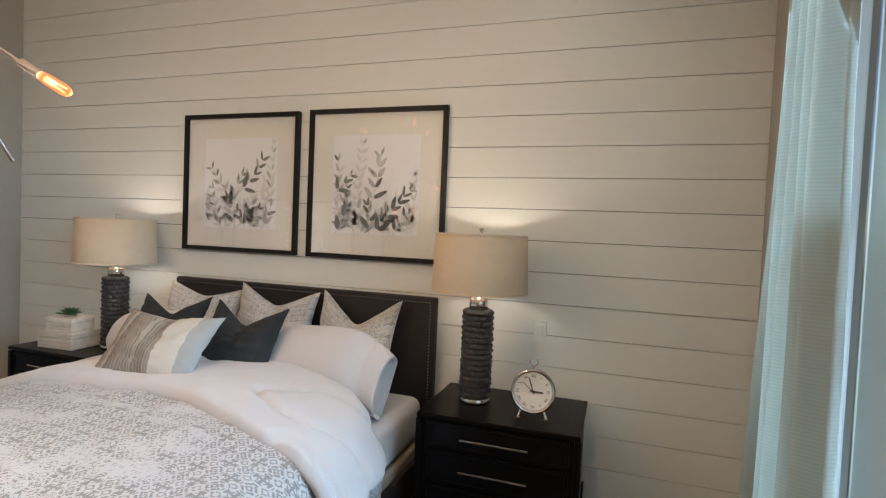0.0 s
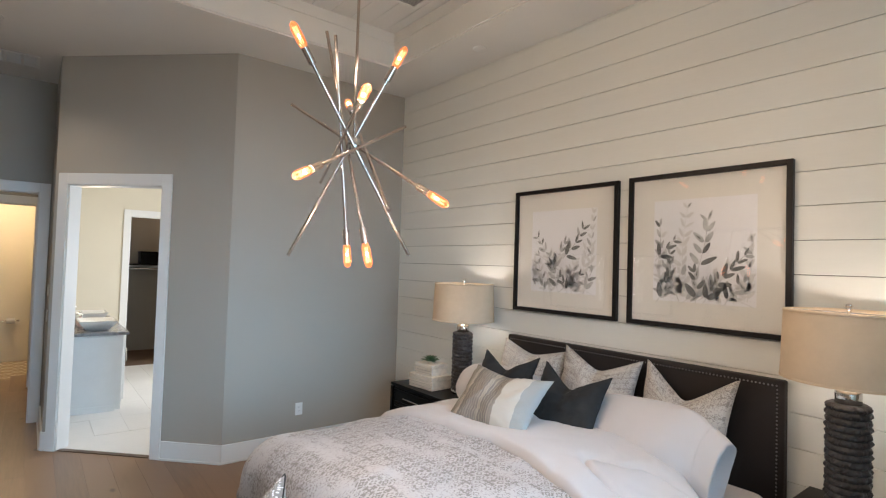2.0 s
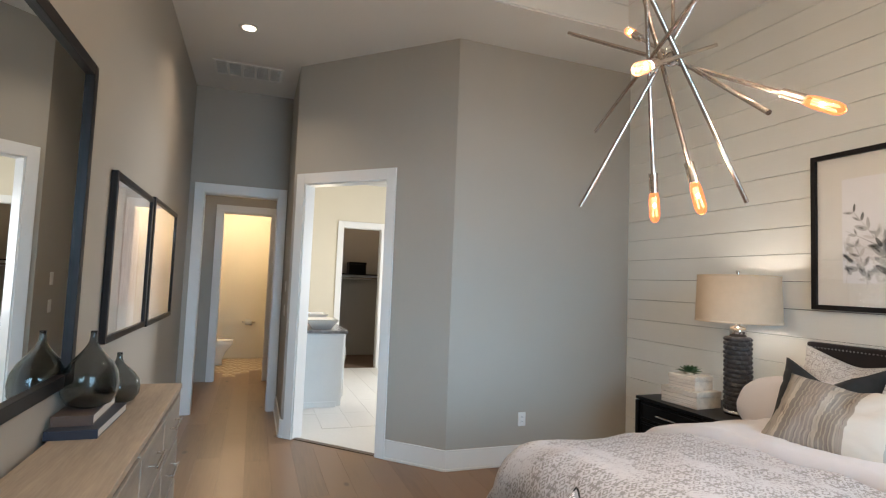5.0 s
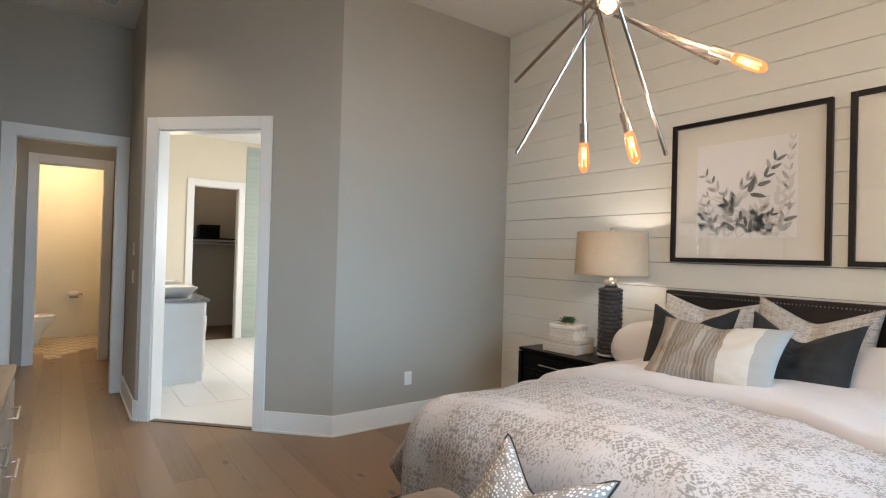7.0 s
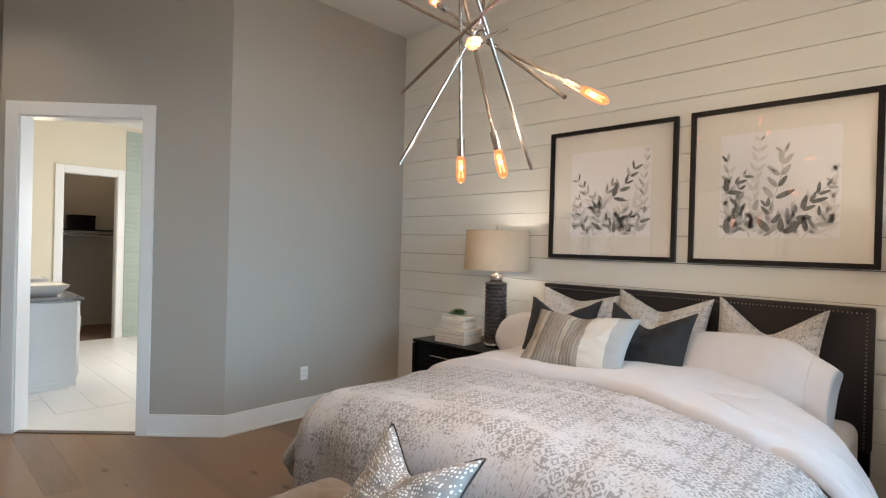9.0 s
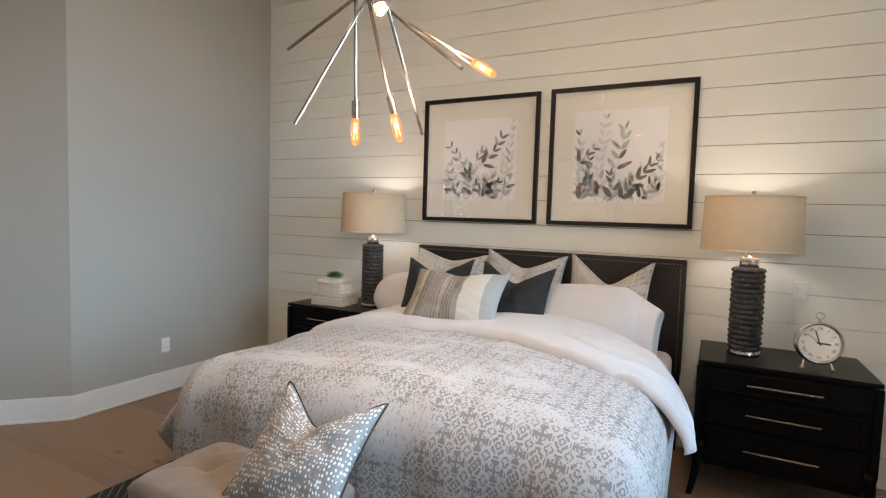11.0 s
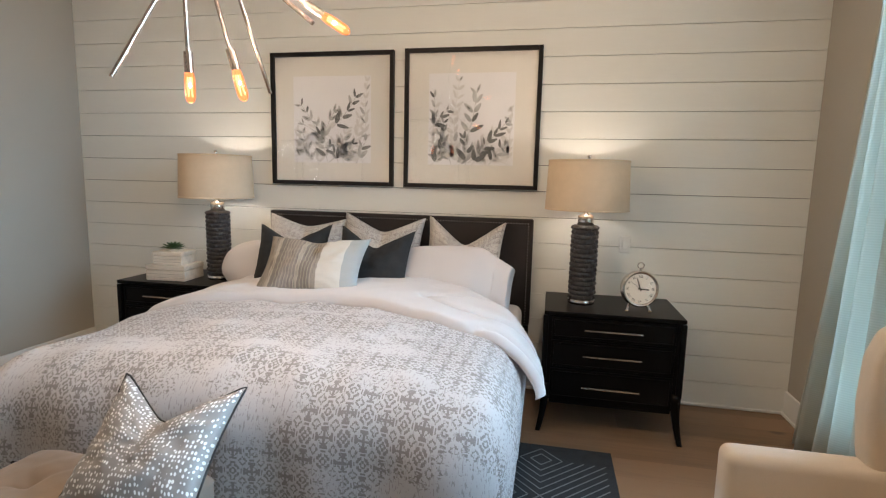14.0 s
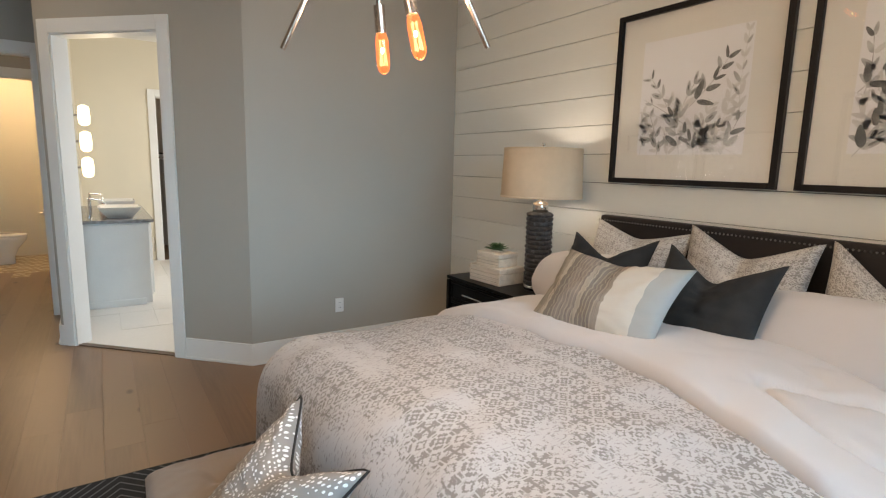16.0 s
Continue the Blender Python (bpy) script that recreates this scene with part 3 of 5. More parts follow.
def turned(u, v):
    """The white turned-down end of the duvet, thick and soft, rolling under at its front."""
    s = -1.36 + 2.46 * u + 0.02 * noise.noise((v * 3, u * 4, 0))
    wave = 0.14 + 0.025 * noise.noise((s * 1.7, 0.4, 2.0)) + 0.19 * max(0, s + 0.05) ** 1.2
    start = 0.40 + 0.40 * max(0, min(1, (s - 0.45) / 0.5))
    t = start + (1.0 + wave - start) * min(1, v * 1.12)
    x, y, z = drape(s, t, 0.0, 0.7)
    puff = 0.068 * min(1, v * 3 + 0.4) * (1 if v < 0.84 else math.sqrt(max(0, 1 - ((v - 0.84) / 0.16) ** 2)))
    side = max(0, min(1, (abs(s) - 0.85) / 0.3))
    n1 = noise.noise((s * 1.3 + t * 2.6, t * 3.6 - s * 2.4, 5.5))
    n2 = noise.noise((s * 2.5 - t * 3.0, t * 6.0 + s * 2.5, 2.5))
    n3 = noise.noise((s * 2.0, t * 3.0, 9.5))
    right = max(0, min(1, (s + 0.1) / 0.7))
    crease = 0.012 * n3 - (0.010 + 0.026 * right) * max(0, 1 - abs(n1) * 6) ** 1.4 - 0.008 * right * max(0, 1 - abs(n2) * 5) ** 1.4 + 0.004
    up = max(0.007, puff + crease * min(1, puff / 0.03) + 0.004)
    swing = 0.09 * max(0, min(1, (s - 0.78) / 0.3)) * v
    return x + math.copysign(side * up, s) + swing, y - (0.03 if v > 0.85 else 0) * (v - 0.85) / 0.15, z + up * (1 - 0.7 * side)


grid_mesh("turned_down_end", 180, 60, turned, white_linen, duvet, "plain white turned down top of the duvet", both=0.008)
hem = bmesh.new()
edge = [turned(i / 60, 0.972) for i in range(61)]
for p0, p1 in zip(edge, edge[1:]):
    rod(p0, p1, 0.0045, hem, 6)
part("hem_seam", hem, white_linen, duvet, "", 60)


def king_pillow(length, h, d, m, cuff, seed):
    """A filled pillow in a slip: rounded at one end, an open flat cuff at the other; x along it, y up."""
    nu, na = 56, 40
    verts, faces = [], []
    for i in range(nu + 1):
        u = i / nu
        if u < 0.88:
            q = 1 - u / 0.88
            e = (1 - q ** 4.5) ** 0.45
            eh, ed = 0.05 + 0.95 * e, 0.03 + 0.97 * e
            if u > 0.7:
                k = (u - 0.7) / 0.18
                eh, ed = eh * (1 - 0.15 * k * k), ed * (1 - 0.36 * k * k)
        else:
            k = (u - 0.88) / 0.12
            eh, ed = 0.85 - 0.02 * k, 0.64 - 0.22 * k
        for j in range(na):
            a = 2 * math.pi * j / na
            ca, sa = math.cos(a), math.sin(a)
            py = math.copysign(abs(sa) ** 0.8, sa) * h / 2 * eh
            pz = math.copysign(abs(ca) ** 0.8, ca) * d / 2 * ed
            pull = math.exp(-((u - 0.88) / 0.16) ** 2)
            wr = 1 + pull * 0.07 * noise.noise((a * 2.6 + seed, u * 3, seed)) + 0.03 * noise.noise((ca * 1.5 + seed, sa * 1.5, u * 5)) - 0.025 * max(0, 1 - abs(noise.noise((ca * 1.6 + u * 3, sa * 1.6 - u * 2, seed + 3))) * 6)
            px = (u - 0.5) * length + (0.018 * abs(sa) ** 3 * max(0, u - 0.86) / 0.14 if u > 0.86 else 0)
            sag = 0.085 * max(0, (u - 0.76) / 0.24) ** 2
            verts.append((px * cuff, py * wr - sag, pz * wr))
    base = len(verts)
    for j in range(na):
        x, y, z = verts[nu * na + j]
        verts.append((x - 0.09 * cuff, y * 0.9, z * 0.8))
    for i in range(nu + 1):
        for j in range(na):
            a, b = i * na + j, i * na + (j + 1) % na
            faces.append((a, b, b + na, a + na) if i < nu else (a, b, base + (j + 1) % na, base + j))
    faces.append(tuple(range(na)))
    faces.append(tuple(base + j for j in range(na)))
    me = bpy.data.meshes.new("pillow")
    me.from_pydata(verts, [], faces)
    for f in me.polygons:
        f.use_smooth = True
    me.materials.append(white_linen)
    ob = new("pillow", me)
    ob.matrix_world = m
    bm = bmesh.new()
    bm.from_mesh(me)
    bmesh.ops.recalc_face_normals(bm, faces=bm.faces[:])
    bm.to_mesh(me)
    bm.free()
    seam = bmesh.new()
    ring = [Vector(verts[int(0.90 * nu) * na + j]) * 1.004 for j in range(na)]
    for j in range(na):
        rod(ring[j], ring[(j + 1) % na], 0.0022, seam, 5)
    part("cuff_seam", seam, white_linen, ob)
    return tagged(ob, "plump white king pillow with an open cuff on the bed", "pillow", "pillows on the bed")


def pillow(name, label, w, h, depth, mat, m, chop=0.0, nu=28, pipe=None, seed=0.0, ears=0.09):
    """A soft cushion in its own plane, x across, y up; chop: depth of the dent in its top edge."""
    verts, uvs, faces = [], [], []
    for side in (1, -1):
        for j in range(nu + 1):
            for i in range(nu + 1):
                u, v = 2 * i / nu - 1, 2 * j / nu - 1
                cx = 1 - ears * (1 - v * v)
                cy = 1 - ears * (1 - u * u)
                x, y = u * cx * w / 2, v * cy * h / 2
                dent = chop * (1 - min(1, math.hypot(u, 0.12) / 0.97)) ** 1.15 * max(0, (v + 0.4) / 1.4) ** 1.3
                y -= dent
                th = depth / 2 * ((1 - u ** 4) * (1 - v ** 4)) ** 0.55 * (1 - 0.25 * (1 - (1 - u * u) * (1 - v * v)))
                th *= 1 - (0.55 * math.exp(-(u / 0.16) ** 2) * max(0, (v + 0.2) / 1.2) if chop else 0)
                wr = (noise.noise((u * 2.5 + seed, v * 2.5, side + seed)) * 0.010 + noise.noise((u * 7 + seed, v * 6, side * 2.0)) * 0.004 - 0.012 * max(0, 1 - abs(noise.noise((u * 2.2 + v * 1.3 + seed, v * 3.0 - u + seed, 6.0))) * 6) ** 1.5) * min(1, th / 0.03)
                verts.append((x, y, side * (th + wr)))
                uvs.append(((u + 1) / 2, (v + 1) / 2))
    n1 = (nu + 1) ** 2
    for k in (0, n1):
        for j in range(nu):
            for i in range(nu):
                a = k + j * (nu + 1) + i
                q = (a, a + 1, a + nu + 2, a + nu + 1)
                faces.append(q if k == 0 else q[::-1])
    me = bpy.data.meshes.new(name)
    me.from_pydata(verts, [], faces)
    for p in me.polygons:
        p.use_smooth = True
    me.materials.append(mat)
    uv = me.uv_layers.new(name="UVMap")
    scale = 1.0 if mat in (stripe_cloth, spot_satin) else w
    for lp in me.loops:
        q = uvs[lp.vertex_index]
        uv.data[lp.index].uv = (q[0] * scale, q[1] * scale)
    bm = bmesh.new()
    bm.from_mesh(me)
    bmesh.ops.remove_doubles(bm, verts=bm.verts, dist=0.0004)
    bm.to_mesh(me)
    bm.free()
    ob = new(name, me)
    ob.matrix_world = m
    tagged(ob, label, "pillow", "pillows on the bed" if "bed" in label else "")
    if pipe:
        ring = [(i, 0) for i in range(nu)] + [(nu, j) for j in range(nu)] + [(nu - i, nu) for i in range(nu)] + [(0, nu - j) for j in range(nu)]
        cv = bpy.data.curves.new("piping", "CURVE")
        cv.dimensions, cv.bevel_depth, cv.bevel_resolution = "3D", 0.004, 2
        sp = cv.splines.new("POLY")
        sp.points.add(len(ring) - 1)
        sp.use_cyclic_u = True
        for p, (i, j) in zip(sp.points, ring):
            p.co = (*verts[j * (nu + 1) + i], 1)
        cv.materials.append(pipe)
        tmp = bpy.data.objects.new("tmp", cv)
        me2 = bpy.data.meshes.new_from_object(tmp)
        bpy.data.objects.remove(tmp)
        pp = new("piping", me2)
        pp.parent = ob
        tagged(pp, "thin black piping")
    return ob


def lean(x, y, z, back, turn=0.0, roll=0.0):
    """Standing on its lower edge, leaning back by that many degrees."""
    return pose(x, y, z, 90 - back, 0, 0) if not (turn or roll) else Matrix.Translation((x, y, z)) @ pose(0, 0, 0, 0, 0, turn) @ pose(0, 0, 0, 90 - back, 0, 0) @ pose(0, 0, 0, 0, 0, roll)


EU = "patterned taupe sham cushion leaning on the headboard on the bed"
pillow("pillow", EU, 0.62, 0.59, 0.20, sham_damask, lean(2.115, -0.235, 0.94, 14, 0, -2), 0.06, seed=1)
pillow("pillow", EU, 0.60, 0.60, 0.20, sham_damask, lean(2.70, -0.235, 0.96, 14, 0, -2), 0.11, seed=2)
pillow("pillow", EU, 0.54, 0.60, 0.20, sham_damask, lean(3.29, -0.24, 0.955, 14, 0, -3), 0.18, seed=3)
king_pillow(0.86, 0.40, 0.30, lean(2.03, -0.43, 0.875, 32), 1, 4)
king_pillow(0.88, 0.41, 0.34, lean(3.20, -0.45, 0.885, 34, -4, 0), 1, 5)
pillow("pillow", "charcoal linen square cushion on the bed", 0.52, 0.50, 0.17, charcoal, lean(2.185, -0.57, 0.965, 26, 0, 2), 0.12, seed=6)
pillow("pillow", "charcoal linen square cushion on the bed", 0.50, 0.50, 0.17, charcoal, lean(2.77, -0.62, 0.965, 26, 0, -2), 0.13, seed=7)
pillow("pillow", "striped taupe and cream lumbar cushion on the bed", 0.64, 0.41, 0.17, stripe_cloth, lean(2.515, -0.93, 0.995, 41, 0, 1), 0.03, seed=8)

# ---- nightstands ----
def nightstand(x):
    ns = thing("nightstand", (x, -0.615, 0), "black lacquered nightstand with three drawers and slim nickel pulls", "nightstand", group="bedside nightstands")
    W, D, H = 0.80, 0.56, 0.75
    part("body", box(0.012, W - 0.012, 0.018, D, 0.195, H - 0.024, 0.004), black_wood, ns)
    part("top", box(0, W, 0, D, H - 0.024, H, 0.005), black_wood, ns)
    part("apron", box(0.05, W - 0.05, 0.02, 0.04, 0.172, 0.197, 0.003), black_wood, ns)
    for z0, z1, zc in ((0.585, 0.715, 0.652), (0.408, 0.572, 0.493), (0.212, 0.395, 0.300)):
        d = part("drawer", box(0.05, W - 0.05, 0.006, 0.02, z0, z1, 0.003), black_wood, ns)
        bm = box(0.062, W - 0.062, 0.0, 0.008, z0 + 0.012, z0 + 0.018, 0.0015)
        box(0.062, W - 0.062, 0.0, 0.008, z1 - 0.018, z1 - 0.012, 0.0015, bm=bm)
        box(0.062, 0.068, 0.0, 0.008, z0 + 0.018, z1 - 0.018, 0.0015, bm=bm)
        box(W - 0.068, W - 0.062, 0.0, 0.008, z0 + 0.018, z1 - 0.018, 0.0015, bm=bm)
        part("bead", bm, black_wood, d)
        h = part("handle", box(W / 2 - 0.165, W / 2 + 0.165, -0.030, -0.021, zc - 0.005, zc + 0.005, 0.002), steel, d, "slim brushed nickel bar handle")
        for sx in (-0.14, 0.14):
            part("post", rod((W / 2 + sx, -0.024, zc), (W / 2 + sx, 0.007, zc), 0.004, seg=8), steel, h)
    for fx, fy in ((0, 0), (1, 0), (0, 1), (1, 1)):
        bm = bmesh.new()
        rings = []
        for k in range(8):
            q = k / 7
            out = 0.035 * (1 - q) ** 2.2
            half = 0.014 + 0.012 * q
            cx = 0.026 - out if fx == 0 else W - 0.026 + out
            cy = 0.026 - (out if fy == 0 else 0) if fy == 0 else D - 0.03
            z = 0.3 * q
            rings.append([bm.verts.new((cx + sx * half, cy + sy * half, z)) for sx, sy in ((-1, -1), (1, -1), (1, 1), (-1, 1))])
        for a, b in zip(rings, rings[1:]):
            for i in range(4):
                bm.faces.new((a[i], a[(i + 1) % 4], b[(i + 1) % 4], b[i]))
        bm.faces.new(rings[0][::-1])
        bm.faces.new(rings[-1])
        part("leg", bm, black_wood, ns, "", 40)
    for sx in (0.012, W - 0.012):
        part("stile", box(sx - 0.016, sx + 0.016, 0.002, 0.03, 0.28, H - 0.03, 0.004), black_wood, ns)
    return ns


nightstand(0.853)
nightstand(3.858)

# ---- table lamps ----
def table_lamp(x, label):
    lp = thing("table_lamp", (x, -0.335, 0.75), label, "lamp", group="bedside table lamps")
    part("foot", lathe([(0.080, 0), (0.083, 0.004), (0.083, 0.028), (0.077, 0.032)], 40), chrome, lp, "polished nickel foot", 40)
    rows, seg, verts, faces = 16, 80, [], []
    sub = 6
    total = rows * sub
    for j in range(total + 1):
        q = j / total
        z = 0.03 + 0.47 * q
        band, f = divmod(j, sub)
        f = f / sub
        for i in range(seg):
            ang = 2 * math.pi * i / seg
            facet = 1 - abs(((i / 8 + 0.5 * (band % 2) + 0.12 * f) % 1) - 0.5) * 2
            facet *= 0.75 + 0.5 * noise.noise((i * 0.35, band * 1.7, 0))
            bulge = math.sin(math.pi * f) ** 0.7
            r = 0.076 + (0.004 + 0.011 * facet) * bulge + 0.003 * noise.noise((i * 0.7, j * 0.4, 5))
            if q > 0.97:
                r *= 1 - 2.5 * (q - 0.97)
            verts.append((r * math.cos(ang), r * math.sin(ang), z))
    for j in range(total):
        for i in range(seg):
            a, b = j * seg + i, j * seg + (i + 1) % seg
            faces.append((a, b, b + seg, a + seg))
    faces += [tuple(range(seg))[::-1], tuple(total * seg + i for i in range(seg))]
    me = bpy.data.meshes.new("body")
    me.from_pydata(verts, [], faces)
    me.materials.append(ceramic)
    body = new("body", me)
    body.parent = lp
    tagged(body, "dark grey carved ceramic column")
    part("collar", lathe([(0.050, 0.498), (0.050, 0.555), (0.045, 0.56), (0.014, 0.572), (0.012, 0.60)], 32), chrome, lp, "polished nickel collar", 40)
    part("harp", rod((0, 0, 0.59), (0, 0, 0.912), 0.004, seg=8), chrome, lp)
    part("finial", lathe([(0.004, 0.903), (0.012, 0.907), (0.006, 0.912), (0.013, 0.922), (0.011, 0.931), (0.002, 0.935)], 16), chrome, lp, "", 40)
    part("spider", rod((-0.24, 0, 0.894), (0.24, 0, 0.894), 0.002, seg=6), chrome, lp)
    sh = part("shade", lathe([(0.256, 0.596), (0.244, 0.898), (0.241, 0.898), (0.253, 0.596), (0.256, 0.596)], 64, closed=False), shade_cloth, lp, "beige linen drum shade", 30)
    part("hem", lathe([(0.2575, 0.594), (0.2572, 0.605), (0.2555, 0.605), (0.2558, 0.594)], 64, closed=False), shade_cloth, sh, "", 30)
    part("hem", lathe([(0.2458, 0.890), (0.2455, 0.900), (0.2435, 0.900), (0.2438, 0.890)], 64, closed=False), shade_cloth, sh, "", 30)
    part("bulb", lathe([(0.012, 0.64), (0.03, 0.69), (0.03, 0.72), (0.012, 0.745), (0.001, 0.748)], 16), emitter("lamp_bulb_glow", (1, 0.86, 0.66), 8), lp, "", 60)
    bulb_light("table_lamp_light", (x, -0.335, 0.75 + 0.775), 6.6, (1, 0.88, 0.72), 0.035)
    return lp


table_lamp(1.488, "table lamp with carved charcoal column and beige drum shade")
table_lamp(4.082, "table lamp with carved charcoal column and beige drum shade")

# ---- desk clock ----
clock = thing("desk_clock", (4.41, -0.46, 0.75), "round silver desk clock with roman numerals on the nightstand", "clock", rz=8)
CZ, CR = 0.138, 0.108
def facing(bm):
    bmesh.ops.transform(bm, matrix=pose(0, 0, CZ, 84, 0, 0), verts=bm.verts)
    return bm
part("case", facing(lathe([(0.02, -0.035), (CR - 0.012, -0.033), (CR, -0.024), (CR + 0.001, 0.022), (CR - 0.006, 0.030), (CR - 0.014, 0.026), (CR - 0.016, 0.018), (0.001, 0.018)], 48)), steel, clock, "", 35)
dial = part("dial", facing(lathe([(0.001, 0.0185), (CR - 0.016, 0.0185), (CR - 0.016, 0.0195), (0.001, 0.0195)], 40)), material("clock_dial", (0.82, 0.80, 0.76), 0.6, var=0.01), clock, "white dial with black numerals")
ink = material("black_ink", (0.01, 0.01, 0.01), 0.6)
def text_part(body, size, m, mat, parent, name="numeral"):
    cu = bpy.data.curves.new(name, "FONT")
    cu.body, cu.size, cu.align_x, cu.align_y, cu.extrude = body, size, "CENTER", "CENTER", 0.0003
    tmp = bpy.data.objects.new("tmp", cu)
    me = bpy.data.meshes.new_from_object(tmp)
    bpy.data.objects.remove(tmp)
    me.materials.append(mat)
    ob = new(name, me)
    ob.parent = parent
    ob.matrix_basis = m
    return ob
FACE = pose(0, 0, CZ, 84, 0, 0)
for i, num in enumerate(("XII", "I", "II", "III", "IIII", "V", "VI", "VII", "VIII", "IX", "X", "XI")):
    text_part(num, 0.021, FACE @ pose(0, 0, 0.0200, 0, 0, -30 * i) @ pose(0, CR - 0.034, 0, 0, 0, 0), ink, dial)
for name, ang, length, w in (("hour_hand", -95, 0.05, 0.004), ("minute_hand", 18, 0.068, 0.003), ("second_hand", 52, 0.07, 0.0012)):
    bm = box(-w, w, -0.014, length, 0.0215, 0.0228)
    bmesh.ops.transform(bm, matrix=FACE @ pose(0, 0, 0, 0, 0, ang), verts=bm.verts)
    part(name, bm, ink, clock)
cg = part("glass", facing(lathe([(0.001, 0.0275), (CR - 0.015, 0.0245), (CR - 0.015, 0.0235), (0.001, 0.0265)], 40)), clear_glass, clock)
cg.visible_shadow = False
for sx in (-1, 1):
    part("foot", rod((sx * 0.055, 0, 0.045), (sx * 0.068, -0.012, 0.005), 0.006, r2=0.009), steel, clock, "", 40)
    part("foot_cap", lathe([(0.004, 0), (0.010, 0.001), (0.011, 0.006), (0.006, 0.011)], 12, at=(sx * 0.068, -0.012, 0)), material("brass_foot", (0.55, 0.40, 0.24), 0.3, 1.0), clock, "", 40)
part("crown", rod((0, 0, CZ + CR - 0.003), (0, 0, CZ + CR + 0.018), 0.007), steel, clock, "", 40)
ringb = bmesh.new()
pts = [(0.019 * math.cos(a), 0, CZ + CR + 0.034 + 0.017 * math.sin(a)) for a in [2 * math.pi * k / 20 for k in range(20)]]
for k in range(20):
    rod(pts[k], pts[(k + 1) % 20], 0.0024, ringb, 8)
part("ring", ringb, steel, clock, "", 60)

# ---- boxes and succulent on the far nightstand ----
def wooden_box(x0, x1, y0, y1, z0, z1, label, rz):
    cx, cy = (x0 + x1) / 2, (y0 + y1) / 2
    ob = thing("wooden_box", (cx, cy, z0), label, "box", rz=rz)
    w, d, h = (x1 - x0) / 2, (y1 - y0) / 2, z1 - z0
    part("body", box(-w, w, -d, d, 0, h * 0.66, 0.004), whitewash, ob)
    part("lid", box(-w - 0.003, w + 0.003, -d - 0.003, d + 0.003, h * 0.68, h, 0.005), whitewash, ob)
    for sz in (h * 0.2, h * 0.42):
        part("groove_strip", box(-w + 0.006, w - 0.006, -d - 0.0012, -d, sz, sz + 0.002), material("groove", (0.33, 0.29, 0.24), 0.8) if "groove" not in MATS else MATS["groove"], ob)
    return ob
wooden_box(1.035, 1.335, -0.54, -0.31, 0.75, 0.862, "large whitewashed wooden box under a smaller one", 4)
wooden_box(1.075, 1.292, -0.515, -0.335, 0.862, 0.955, "small whitewashed wooden box stacked on a larger one", 6)
plant = thing("succulent", (1.18, -0.425, 0.955), "small green succulent plant on stacked wooden boxes", "plant")
part("pot", lathe([(0.035, 0), (0.045, 0.012), (0.04, 0.014), (0.01, 0.012)], 16), whitewash, plant)
rng = random.Random(5)
for k in range(34):
    ring = k / 34
    ang, tilt, ln = k * 2.4, 15 + 68 * ring, 0.055 + 0.045 * ring
    bm = bmesh.new()
    prof = [(0.0, 0.006), (0.35, 0.012), (0.7, 0.010), (1.0, 0.0008)]
    rings = []
    for q, w in prof:
        rings.append([bm.verts.new((w * math.cos(a), 0.35 * w * math.sin(a) - 0.01 * q * q, ln * q)) for a in [2 * math.pi * i / 6 for i in range(6)]])
    for a, b in zip(rings, rings[1:]):
        for i in range(6):
            bm.faces.new((a[i], a[(i + 1) % 6], b[(i + 1) % 6], b[i]))
    bmesh.ops.transform(bm, matrix=pose(0, 0, 0.01, 0, 0, math.degrees(ang)) @ pose(0, 0, 0, tilt, 0, 0), verts=bm.verts)
    part("leaf", bm, succulent_green, plant, "", 60)

# ---- framed botanical prints ----
tones = [material("ink_wash_pale", (0.48, 0.475, 0.475), 0.9, var=0.12, scale=12, fine=40, bump=0), material("ink_wash_mid", (0.31, 0.31, 0.31), 0.9, var=0.4, scale=14, fine=50, bump=0), material("ink_wash_dark", (0.10, 0.10, 0.10), 0.9, var=0.8, scale=20, fine=50, bump=0)]
print_paper = material("print_paper", (0.60, 0.60, 0.62), 0.85, var=0.01)


def add_leaf(bm, cx, cz, ang, ln, wd, y):
    vs = []
    for k in range(14):
        a = 2 * math.pi * k / 14
        px, pz = ln / 2 * math.cos(a), wd / 2 * math.sin(a) * (1 - 0.25 * math.cos(a))
        vs.append(bm.verts.new((cx + px * math.cos(ang) - pz * math.sin(ang), y, cz + px * math.sin(ang) + pz * math.cos(ang))))
    bm.faces.new(vs[::-1])


